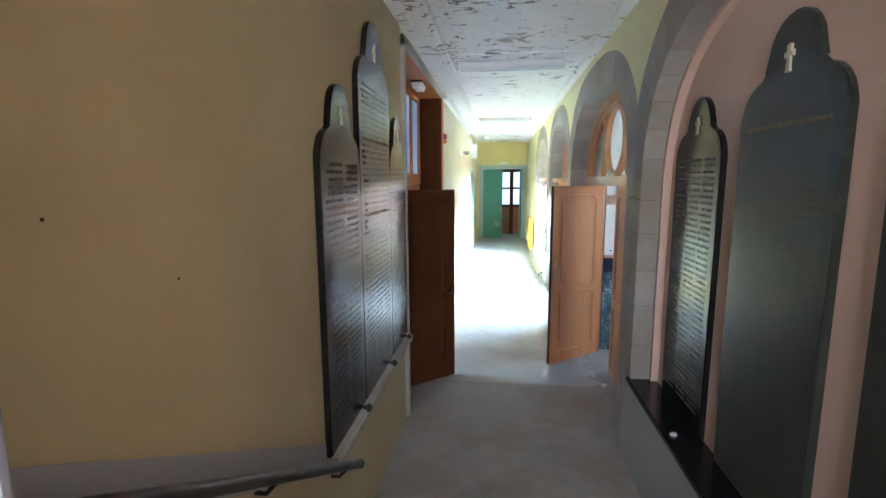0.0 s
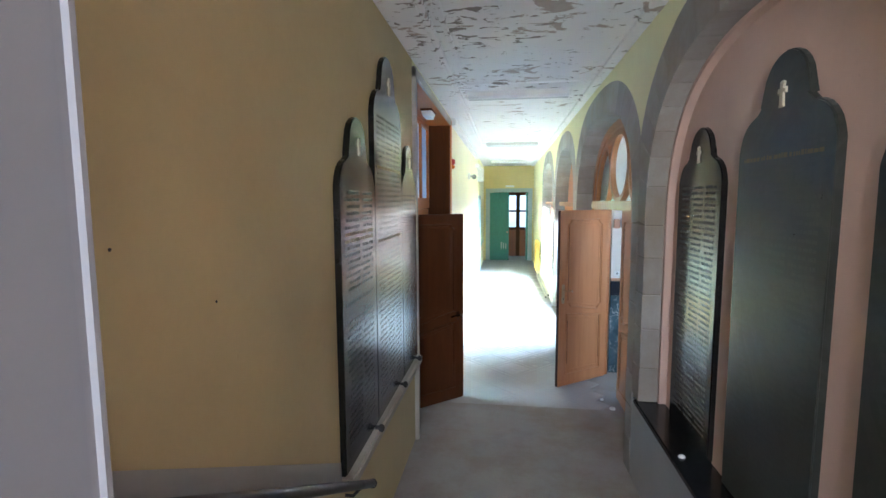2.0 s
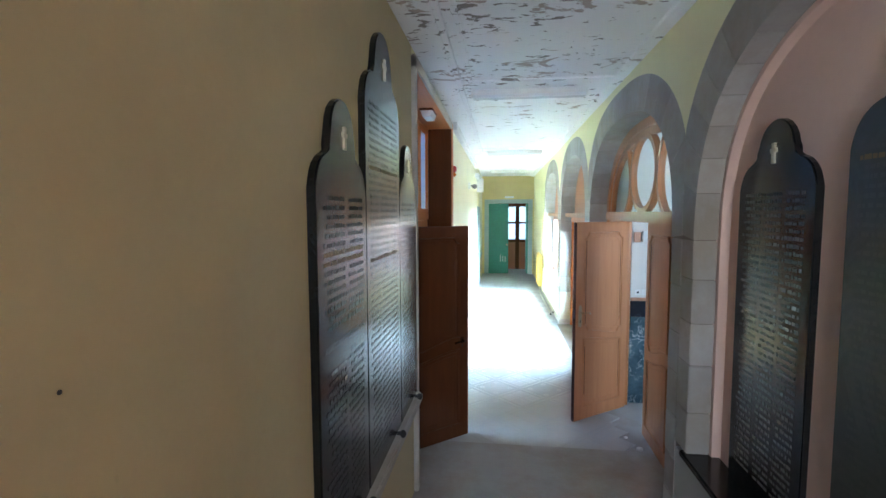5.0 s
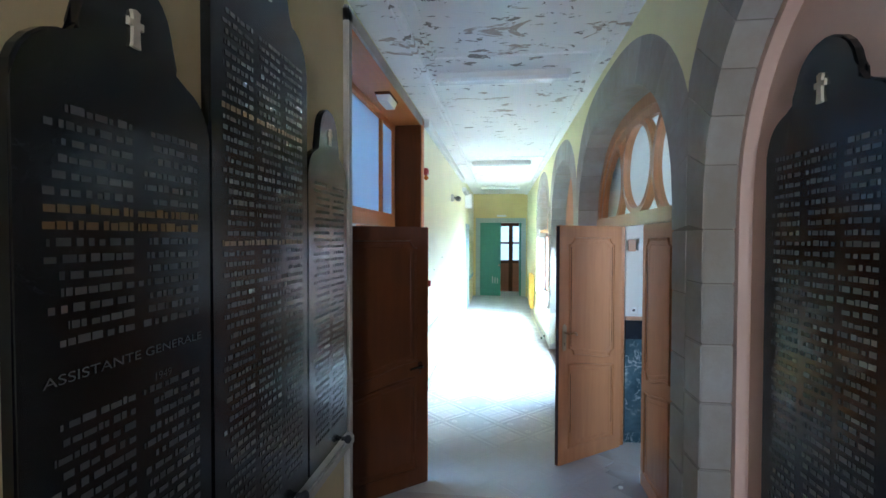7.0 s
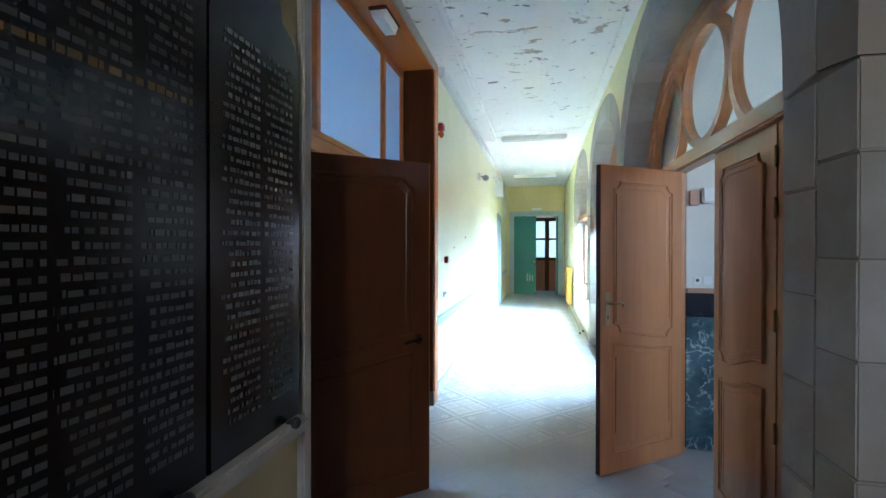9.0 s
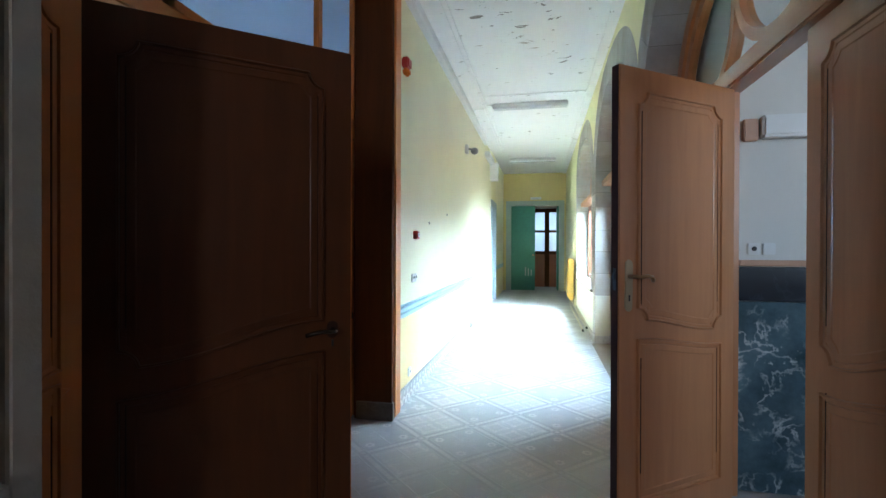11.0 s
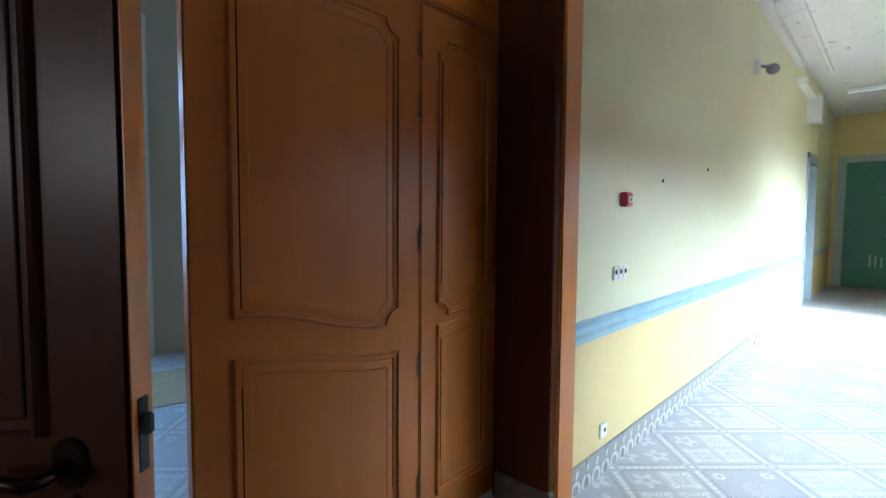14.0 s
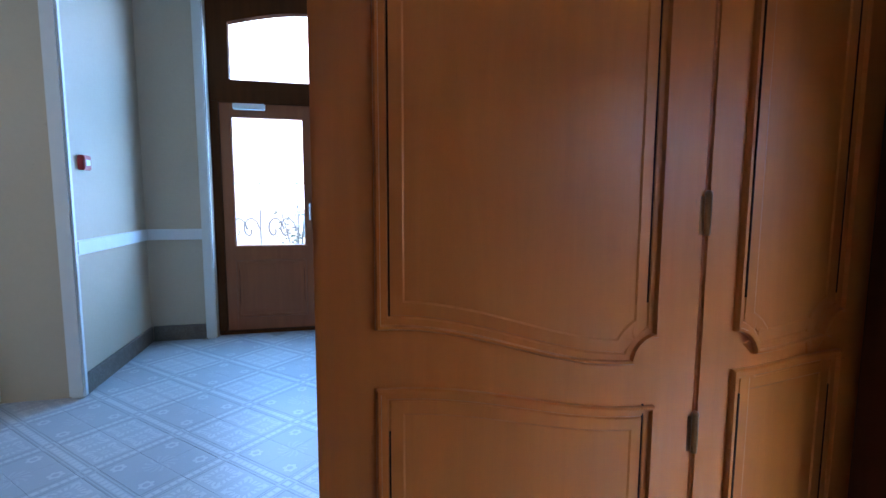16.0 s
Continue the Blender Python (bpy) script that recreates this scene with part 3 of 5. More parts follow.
# ceiling: one sheet with a border board and cross battens
ceil = box(-1.2, 1.5, -2.8, FAR + 0.2, TOP, TOP + 0.5)
for x0, x1, y0, y1, z in [(LW, -0.57, -2.6, 13.3, 3.292), (-0.57, -0.53, -2.6, 13.3, 3.305), (-0.47, -0.43, -2.6, 5.02, 3.325), (-0.52, RW, 5.02, 5.06, 3.338),
                          (-0.52, RW, 9.72, 9.76, 3.338), (RW - 0.10, RW, -2.6, FAR, 3.325)]:
    box(x0, x1, y0, y1, z, TOP + 0.01, 0.004, ceil)
solid("ceiling", ceil, CEIL, "white ceiling with peeling flaking paint", "ceiling")


# ---- arcade on the right ----
def arch_pts(c, half, rise, spring, n=26, power=2.5):
    out = []
    for i in range(n + 1):
        a = math.pi * i / n
        s, k = math.cos(a), math.sin(a)
        out.append((c + half * math.copysign(abs(s) ** (2 / power), s), spring + rise * abs(k) ** (2 / power)))
    return out


SPRING = 1.95
BAYS = [  # centre, half opening, bay start, bay end, foot
    (2.14, 1.235, 0.61, 3.555, 0.665), (5.20, 1.46, 3.555, 6.80, 0.0), (8.27, 1.265, 6.80, 9.78, 0.0), (11.40, 1.37, 9.78, 12.90, 0.66)]


def extrados(y, c, half):
    u = min(1.0, abs(y - c) / (half + 0.30))
    return SPRING + 1.31 * (1 - u ** 2.5) ** 0.4


# plaster above the arches
bm = bmesh.new()
for c, half, y0, y1, foot in BAYS:
    n = 40
    ys = [y0 + (y1 - y0) * i / n for i in range(n + 1)]
    lo = [(y, extrados(y, c, half)) for y in ys]
    join(bm, prism(lo + [(y1, TOP + 0.02), (y0, TOP + 0.02)], "x", RW, 1.40))
solid("wall_right_arcade", bm, LIME, "pale yellow plaster above grey stone arches", "wall")

for b, (c, half, y0, y1, foot) in enumerate(BAYS):
    arcade = thing("stone_arch", (1.1, c, 0), "round arch of grey dressed stone blocks with dark joints", "arch", "arches of the corridor", "structure")
    # mortar core
    core = bmesh.new()
    n = 40
    ys = [y1 - (y1 - y0) * i / n for i in range(n + 1)]
    outer = [(y1, foot)] + [(y, extrados(y, c, half) + 0.003) for y in ys] + [(y0, foot)]
    inner = [(c + half + 0.008, foot)] + arch_pts(c, half + 0.008, 1.048, SPRING) + [(c - half - 0.008, foot)]
    deep = 1.085 if b == 0 else 1.37
    join(core, prism(outer + inner[::-1], "x", RW + 0.005, deep - 0.006))
    part("joints", core, MORTAR, arcade)
    if b == 0:
        lip = [(c + half - 0.02, foot)] + arch_pts(c, half - 0.02, 1.02, SPRING) + [(c - half + 0.02, foot)]
        part("plaster_lip", prism(outer + lip[::-1], "x", 1.088, 1.36), PINK, arcade, "pink plaster lip behind the stones")
    rnd = random.Random(11 + b)
    # jamb blocks
    for a, e in ((y0, c - half), (c + half, y1)):
        z = foot
        while z < SPRING - 0.01:
            h = min(rnd.uniform(0.25, 0.31), SPRING - z)
            if SPRING - z - h < 0.12:
                h = SPRING - z
            part("block", box(RW - rnd.uniform(0, 0.004), deep, a + 0.001, e - rnd.uniform(0.0, 0.004), z + 0.0022, z + h - 0.0022, 0.005), STONE, arcade)
            z += h
    # voussoirs
    k = 17
    fine = 6
    ring = arch_pts(c, half, 1.04, SPRING, k * fine)
    for i in range(k):
        seg = ring[i * fine:(i + 1) * fine + 1]
        out = []
        for p, q in seg:
            d = Vector((p - c, (q - SPRING) * half / 1.04 + 0.15))
            d.normalize()
            far = Vector((p, q))
            for s in range(60):
                far = far + d * 0.02
                if far.y > extrados(far.x, c, half) and far.y > SPRING or far.x > y1 or far.x < y0:
                    break
            far.x = min(max(far.x, y0 + 0.001), y1 - 0.001)
            far.y = min(far.y, max(SPRING, extrados(far.x, c, half)))
            out.append((far.x, far.y))
        poly = inset(seg + out[::-1], 0.0025)
        part("voussoir", prism(poly, "x", RW - rnd.uniform(0.001, 0.005), deep), STONE, arcade)

# blind niche, its black sill and the wall under it
solid("wall_niche", box(1.14, 1.40, 0.80, 3.50, 0.60, 3.1), PINK, "dull pink plaster inside the blind arch", "wall")
solid("wall_under_niche", box(RW + 0.004, 1.40, 0.61, 3.74, -0.02, 0.625), GREYWALL, "grey painted plaster below a black sill", "wall")
solid("sill_niche", box(RW - 0.02, 1.14, 0.66, 3.44, 0.625, 0.665, 0.008), BLACKSTONE, "polished black stone sill of the blind arch", "sill")
solid("wall_under_window", box(RW + 0.004, 1.40, 9.53, 12.90, -0.02, 0.62), SILLWALL, "pale plaster under the corridor window", "wall")
solid("sill_window", box(RW - 0.02, 1.40, 10.035, 12.765, 0.62, 0.66, 0.008), LEDGE, "pale stone window sill", "sill")
solid("baseboard_window", box(RW - 0.008, RW + 0.004, 9.79, 12.9, 0, 0.09, 0.003), LEDGE, "pale stone skirting", "baseboard")
solid("baseboard_pier", box(RW - 0.012, 1.22, 9.525, 9.79, 0, 0.10, 0.004), BASETILE, "stained patterned skirting round a pier", "baseboard")

# end of the corridor
solid("wall_end_left", box(-1.2, -0.68, FAR, FAR + 0.15, -0.02, TOP), OCHRE, "yellow plaster end wall", "wall")
solid("wall_end_right", box(0.87, 1.5, FAR, FAR + 0.15, -0.02, TOP), OCHRE, "yellow plaster end wall", "wall")
solid("wall_end_head", box(-0.68, 0.87, FAR, FAR + 0.15, 2.52, TOP), OCHRE, "yellow plaster above the green doors", "wall")
solid("wall_beyond_left", box(-1.6, -1.2, FAR + 0.15, 19.5, -0.02, TOP), PALE, "dim plaster wall beyond the green doors", "wall")
solid("wall_beyond_right", box(1.5, 1.9, FAR + 0.15, 19.5, -0.02, TOP), PALE, "dim plaster wall beyond the green doors", "wall")
solid("wall_beyond_end", box(-1.6, 1.9, 19.3, 19.5, -0.02, TOP), PALE, "dim plaster wall beyond the glazed door", "wall")
solid("ceiling_beyond", box(-1.6, 1.9, FAR + 0.15, 19.5, TOP, TOP + 0.2), WHITE, "white ceiling of the room beyond", "ceiling")

# side room on the left
solid("wall_room_outer_a", box(ROOMW - 0.3, ROOMW, 2.0, 4.17, -0.02, 3.6), CREAM, "pale cream plaster wall", "wall")
solid("wall_room_outer_b", box(ROOMW - 0.3, ROOMW, 5.87, 9.0, -0.02, 3.6), CREAM, "pale cream plaster wall", "wall")
solid("wall_room_outer_head", box(ROOMW - 0.3, ROOMW, 4.17, 5.87, 2.95, 3.6), CREAM, "pale cream plaster over the terrace door", "wall")
solid("wall_room_return", box(ROOMW, -3.43, 3.2, 3.66, -0.02, 3.6), CREAM, "pale cream plaster return wall with a dado rail", "wall")
# South wall out of view, with an opening added for the fill.
for nm, b in (("wall_room_south_a", (-5.0, -3.15, -0.02, 3.6)), ("wall_room_south_b", (-1.65, -1.15, -0.02, 3.6)), ("wall_room_south_low", (-3.15, -1.65, -0.02, 0.9)), ("wall_room_south_high", (-3.15, -1.65, 2.6, 3.6))):
    solid(nm, box(b[0], b[1], 1.8, 2.0, b[2], b[3]), CREAM, "pale cream plaster wall round an added, unseen window", "wall")
solid("wall_room_north", box(-5.0, -1.15, 9.0, 9.2, -0.02, 3.6), CREAM, "pale cream plaster wall", "wall")
solid("ceiling_room", box(-5.0, -1.15, 1.8, 9.2, 3.6, 3.8), WHITE, "white ceiling of the side room", "ceiling")
for nm, b in (("trim_return_corner", (-3.455, -3.405, 3.60, 3.69, 0, 3.6)), ("trim_return_edge", (-3.455, -3.40, 3.20, 3.245, 0, 3.6))):
    solid(nm, box(*b, 0.012), WHITE, "white painted wooden corner trim", "trim")
for nm, b in (("dado_return", (ROOMW + 0.02, -3.46, 3.66, 3.685, 0.86, 0.95)), ("dado_outer", (ROOMW, ROOMW + 0.025, 3.66, 4.10, 0.86, 0.95))):
    solid(nm, box(*b, 0.008), WHITE, "pale painted dado rail", "trim")
for nm, b in (("baseboard_return", (ROOMW + 0.02, -3.46, 3.66, 3.68, 0, 0.13)), ("baseboard_outer", (ROOMW, ROOMW + 0.02, 3.68, 4.10, 0, 0.13))):
    solid(nm, box(*b, 0.004), STAINTILE, "stained brown skirting tiles", "baseboard")

# annex behind the arch door on the right
solid("wall_annex_north", box(1.262, 4.2, 5.84, 6.9, -0.02, 3.4), PALE, "pale wall above a marble dado", "wall")
# Annex south wall, unseen, pierced only to let the fill through.
for nm, b in (("wall_annex_south_low", (1.40, 4.2, 0, 1.2)), ("wall_annex_south_high", (1.40, 4.2, 2.5, 3.4)), ("wall_annex_south_a", (1.40, 2.0, 1.2, 2.5)), ("wall_annex_south_b", (3.7, 4.2, 1.2, 2.5))):
    solid(nm, box(b[0], b[1], 3.2, 3.45, b[2], b[3]), PALE, "pale plaster wall round an added, unseen window", "wall")
solid("wall_annex_east", box(4.2, 4.4, 3.2, 6.05, -0.02, 3.4), PALE, "pale plaster wall", "wall")
solid("ceiling_annex", box(1.40, 4.4, 3.2, 6.05, 3.4, 3.6), PALEBLUE, "pale blue painted ceiling", "ceiling")
solid("trim_annex_marble", box(1.258, 4.2, 5.815, 5.84, 0, 0.97), MARBLE, "blue-grey veined marble dado slab", "dado")
solid("trim_annex_band", box(1.258, 4.2, 5.81, 5.84, 0.974, 1.147), BLACKBAND, "polished black stone dado band", "dado")
solid("trim_annex_cap", box(1.258, 4.2, 5.80, 5.84, 1.151, 1.182, 0.005), PINE, "thin wooden dado cap", "trim")

# unseen block added outside, which keeps the sun off the nearer bays
solid("wall_wing_outside", box(4.42, 9.0, 2.6, 7.85, -0.3, 7.2), PALE, "unseen pale block added outside to keep sun off nearer bays", "wall")

# outdoors: pale haze far off on both sides
def haze(name, strength, c):
    m = bpy.data.materials.new(name)
    m.use_nodes = True
    nt = m.node_tree
    nt.nodes.remove(nt.nodes["Principled BSDF"])
    e = nt.nodes.new("ShaderNodeEmission")
    e.inputs[0].default_value, e.inputs[1].default_value = (*c, 1), strength
    nt.links.new(e.outputs[0], nt.nodes["Material Output"].inputs[0])
    return m


HAZE = haze("bright_haze", 2.2, (0.86, 0.93, 1.0))
COURT = haze("dimmer_court_haze", 0.6, (0.90, 0.90, 1.0))
solid("backdrop_terrace", box(-70, -69.5, -60, 129, -0.4, 40), HAZE, "bright hazy distance beyond the terrace", "backdrop")
solid("backdrop_north", box(-70, 70, 129, 129.5, -0.4, 40), HAZE, "bright hazy distance past the building", "backdrop")
solid("backdrop_court", box(70, 70.5, -60, 129, -0.4, 40), COURT, "bright hazy distance beyond the arcade", "backdrop")
solid("ground", box(-900, 900, -900, 900, -0.6, -0.3), GROUND, "pale paved ground outside", "ground")


# ---- doors ----
def panel_outline(x0, x1, z0, z1, r, wave=0.0, at_top=False, flip=False, both=False):
    """A panel with scooped corners; the wavy edge is its foot, or its head with at_top."""
    pts = []

    def scoop(cx, cz, a0, a1):
        for i in range(7):
            a = radians(a0 + (a1 - a0) * i / 6)
            pts.append((cx + r * math.cos(a), cz + r * math.sin(a)))
    w = x1 - x0
    if at_top:
        pts += [(x0, z0), (x1, z0), (x1, z1 - wave)]
        pts += [(x1 - w * i / 12, z1 - wave * (0.5 + 0.5 * math.cos(math.pi * i / 12))) for i in range(1, 13)]
    else:
        if both:
            scoop(x0, z0 + wave, 90, 0)
        for i in range(12):
            u = (i + (2 if both else 0)) / (14 if both else 12)
            pts.append((x0 + (w - r) * u, z0 + wave * (0.5 + 0.5 * math.cos(math.pi * u))))
        scoop(x1, z0, 180, 90)
        scoop(x1, z1, 270, 180)
        scoop(x0, z1, 360, 270)
    if flip:
        pts = [(x0 + x1 - p, q) for p, q in pts][::-1]
    return pts


MOULD = [(0.0, 0.0), (0.0008, 0.008), (0.004, 0.0130), (0.0085, 0.0130), (0.0105, 0.0040), (0.0215, 0.0030), (0.0245, 0.0)]


def leaf(name, base, rz, w, h, label, material, flip=False, handle=0, lock=False, hinges=True, panels=True, glazed=0.0, group="", margin=0.105, edge=None, hinge_side=0, both=False, wave=0.105, lock_z=1.115, plate=None):
    """A panelled door leaf: hinge line at base, running along its own +x; handle: +1/-1 the sides, 2 both."""
    ob = thing(name, base, label, "door", group, rz=rz)
    t = 0.021
    slab = bmesh.new()
    zm = 0.80
    up0 = glazed if glazed else zm + 0.05
    if glazed:
        for b in ((0, margin, 0, h), (w - margin, w, 0, h), (margin, w - margin, 0, up0 - 0.001), (margin, w - margin, h - 0.11, h)):
            box(b[0], b[1], -t, t, b[2], b[3], 0.003, slab)
    else:
        box(0, w, -t, t, 0, h, 0.005, slab)
    part("slab", slab, material, ob, local=True)
    if panels:
        for s in (-1, 1):
            outs = [panel_outline(margin, w - margin, 0.13, (up0 - 0.12) if glazed else 0.845, 0.04, 0.0 if glazed else wave * 0.85, True, flip)]
            if not glazed:
                outs.append(panel_outline(margin, w - margin, 0.85, h - 0.10, 0.055, wave, False, flip, both))
            for o in outs:
                part("moulding", strip(o, MOULD, "y", s * t, s), material, ob, local=True)
                z0, z1 = min(q for _, q in o), max(q for _, q in o)
                # Dark strips stand in for the shade inside the moulding.
                for gx in (margin + 0.026, w - margin - 0.026):
                    part("groove", box(gx - 0.0016, gx + 0.0016, min(s * t, s * (t + 0.0034)), max(s * t, s * (t + 0.0034)), z0 + 0.13, z1 - 0.085), DARKEDGE, ob, "dark line in place of the moulding's shade", local=True)
                part("panel", strip(inset(o, 0.0268), [(0, 0.0), (0.001, 0.002), (0.024, 0.0028), (0.028, 0.0004)], "y", s * t, s), material, ob, local=True)
    if glazed:
        part("pane", box(margin, w - margin, -0.003, 0.003, up0, h - 0.11), DUSTYGLASS if material is GLAZEDWOOD else GLASS, ob, local=True).visible_shadow = False
        for s in (-1, 1):
            o = [(margin, up0), (w - margin, up0), (w - margin, h - 0.11), (margin, h - 0.11)]
            part("bead", strip(o, [(0, 0), (0, 0.006), (0.012, 0.002), (0.014, -0.015)], "y", s * t, s), material, ob, local=True)
    if edge is not None:
        part("edge", box(w, w + 0.002, -t + 0.003, t - 0.003, 0.003, h - 0.003), edge, ob, local=True)
    if hinges:
        for z in (0.21, 0.68, 1.16, 1.64, 1.86):
            part("hinge", join(tube([(0, hinge_side * (t + 0.006), z - 0.042), (0, hinge_side * (t + 0.006), z + 0.042)], 0.0075, 8),
                               join(ball((0, hinge_side * (t + 0.006), z + 0.045), 0.008), box(-0.014, 0.014, hinge_side * t - 0.002, hinge_side * t + 0.002, z - 0.040, z + 0.040))), BRONZE, ob, local=True)
    if handle:
        for s in ((-1, 1) if handle == 2 else (handle,)):
            x = w - (0.075 if plate else 0.055)
            n = 0.045 if plate else 0.052
            rr = 0.0085
            o = [(x + 0.021 * math.cos(2 * math.pi * i / 20) * 1.0, lock_z - (0.042 if plate else 0.04) + (0.012 if plate else 0.09) * (1 if math.sin(2 * math.pi * i / 20) > 0 else -1) + 0.02 * math.sin(2 * math.pi * i / 20)) for i in range(20)]
            esc = part("escutcheon", prism(o, "y", s * t, s * (t + 0.007), 0.002), plate or METAL, ob, "worn metal lock plate", local=True)
            lz = lock_z - (0.042 if plate else 0.0)
            lever = tube([(x, s * t, lz), (x, s * (t + n), lz), (x - 0.010, s * (t + n + 0.008), lz - 0.001), (x - 0.05, s * (t + n + 0.005), lz + 0.002), (x - 0.085, s * (t + n), lz - 0.004), (x - 0.105, s * (t + n - 0.012), lz - (0.012 if plate else 0.020))], rr, 10)
            part("lever", lever, (BRONZE if s > 0 else SHADEBRONZE) if plate else BRONZE, esc, "door lever", local=True, smooth=True)
            part("keyhole", box(x - 0.004, x + 0.004, s * (t + 0.0065), s * (t + 0.0085), lock_z - 0.105, lock_z - 0.08), IRON, esc, local=True)
    if lock:
        lp = part("lock_plate", box(w, w + 0.0035, -0.009, 0.009, lock_z - 0.06, lock_z + 0.035, 0.001), IRON, ob, "dark lock face plate", local=True)
        part("latch", box(w + 0.002, w + 0.014, -0.006, 0.006, lock_z - 0.012, lock_z + 0.014, 0.002), IRON, lp, local=True)
    return ob


# left folding door: dark casing
casing = thing("door_1", (-0.95, (LO0 + LO1) / 2, 0), "wooden casing of wide folding door with transom, jambs darkened for shade", "door frame", kind="structure")
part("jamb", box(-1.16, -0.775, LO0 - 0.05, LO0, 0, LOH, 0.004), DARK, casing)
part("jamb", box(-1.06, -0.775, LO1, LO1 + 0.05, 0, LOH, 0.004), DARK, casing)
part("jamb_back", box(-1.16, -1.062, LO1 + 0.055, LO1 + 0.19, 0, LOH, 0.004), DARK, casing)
part("head", box(-1.16, -0.775, LO0 - 0.05, LO1 + 0.05, LOH, LOH + 0.05, 0.004), WOODY, casing)
part("architrave", box(-0.80, -0.765, LO0 - 0.075, LO0 - 0.004, 0, LOH + 0.09, 0.008), LEDGE, casing, "pale painted casing edge")
part("architrave", box(-0.84, -0.765, LO1 + 0.052, LO1 + 0.19, 0, LOH + 0.09, 0.008), WOOD, casing)
part("architrave", box(-0.80, -0.765, LO0 - 0.075, LO1 + 0.15, LOH + 0.004, LOH + 0.10, 0.008), LEDGE, casing)
part("plinth", box(-1.04, -0.762, LO1 - 0.014, LO1 + 0.03, 0, 0.13, 0.004), STAINTILE, casing, "stained tile plinth at the jamb foot")
part("transom_bar", box(-1.145, -1.062, LO0, LO1 + 0.05, 2.03, 2.12, 0.008), WOODY, casing)
part("stop", box(-1.16, -1.04, LO0, LO0 + 0.045, 0, LOH, 0.004), WOOD, casing)
for y in (LO0 + 0.045, 4.62, 5.83, LO1 + 0.02):
    part("mullion", box(-1.135, -1.065, y - 0.03, y + 0.03, 2.12, LOH, 0.006), WOOD, casing)
part("top_rail", box(-1.135, -1.065, LO0, LO1 + 0.05, LOH - 0.06, LOH, 0.006), WOODY, casing)
part("bottom_rail", box(-1.135, -1.065, LO0, LO1 + 0.05, 2.12, 2.165, 0.006), WOODY, casing)
for a, b in ((LO0 + 0.075, 4.59), (4.65, 5.80), (5.86, LO1 - 0.01)):
    part("pane", box(-1.103, -1.097, a, b, 2.165, LOH - 0.06), FROST, casing, "frosted transom pane")

# closed far pair, then the folded near pair
leaf("folding_door_leaf", (-1.10, 5.925, 0.008), -90, 0.80, 2.015, "tall varnished brown panelled leaf of a folding door, closed", WOOD, group="folding door leaves", hinge_side=1, flip=True)
leaf("folding_door_leaf", (-1.10, 6.405, 0.008), -90, 0.475, 2.015, "narrow varnished brown panelled leaf of a folding door, closed", WOOD, group="folding door leaves", margin=0.085, hinge_side=1, both=True, wave=0.03)
leaf("folding_door_leaf", (-1.10, 4.30, 0.008), -90, 0.30, 2.015, "narrow varnished brown panelled folding door leaf, fixed at the jamb", WOOD, group="folding door leaves", margin=0.07, wave=0.03)
leaf("folding_door_leaf", (-1.119, 4.308, 0.008), 41, 0.86, 1.985, "brown panelled folding leaf, darkened for shade, open into the corridor", SHADELEAF,
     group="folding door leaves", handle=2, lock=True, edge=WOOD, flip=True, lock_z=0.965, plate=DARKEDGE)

# arch door on the right
fan = thing("door_2", (1.2, 5.2, 0), "arched wooden door frame with a traceried fanlight", "door frame", kind="structure")
outer = [(5.2 + 1.45, 2.06)] + arch_pts(5.2, 1.45, 1.03, SPRING, 40)[2:-2] + [(5.2 - 1.45, 2.06)]
inner = [(5.2 + 1.36, 2.06)] + arch_pts(5.2, 1.36, 0.94, SPRING, 40)[2:-2] + [(5.2 - 1.36, 2.06)]
part("arch_frame", prism(outer + inner[::-1], "x", 1.16, 1.25, 0.006), ARCHWOOD, fan)
outer = [(5.2 + 1.36, 2.06)] + arch_pts(5.2, 1.36, 0.94, SPRING, 40)[2:-2] + [(5.2 - 1.36, 2.06)]
inner = [(5.2 + 1.29, 2.06)] + arch_pts(5.2, 1.29, 0.87, SPRING, 40)[2:-2] + [(5.2 - 1.29, 2.06)]
part("arch_moulding", prism(outer + inner[::-1], "x", 1.18, 1.23, 0.006), ARCHWOOD, fan)
part("transom_bar", box(1.15, 1.25, 3.75, 6.65, 2.02, 2.12, 0.01), ARCHWOODY, fan)
for a, b in ((3.745, 3.80), (6.60, 6.655)):
    part("jamb", box(1.16, 1.25, a, b, 0, 2.02, 0.006), ARCHWOOD, fan)


def ring_bar(cy, cz, ry, rz, a0, a1, wdt, x0, x1, n=36):
    pts_o, pts_i = [], []
    for i in range(n + 1):
        a = radians(a0 + (a1 - a0) * i / n)
        pts_o.append((cy + (ry + wdt / 2) * math.cos(a), cz + (rz + wdt / 2) * math.sin(a)))
        pts_i.append((cy + (ry - wdt / 2) * math.cos(a), cz + (rz - wdt / 2) * math.sin(a)))
    bm = bmesh.new()
    rows = [[bm.verts.new((x, p, q)) for p, q in ps] for ps in (pts_o, pts_i) for x in (x0, x1)]
    oa, ob_, ia, ib = rows
    for i in range(n):
        for q in ((oa, ob_), (ob_, ib), (ib, ia), (ia, oa)):
            bm.faces.new((q[0][i], q[0][i + 1], q[1][i + 1], q[1][i]))
    for i in (0, n):
        if a1 - a0 < 359:
            bm.faces.new((oa[i], ob_[i], ib[i], ia[i]))
    bmesh.ops.remove_doubles(bm, verts=bm.verts, dist=1e-5)
    return bm


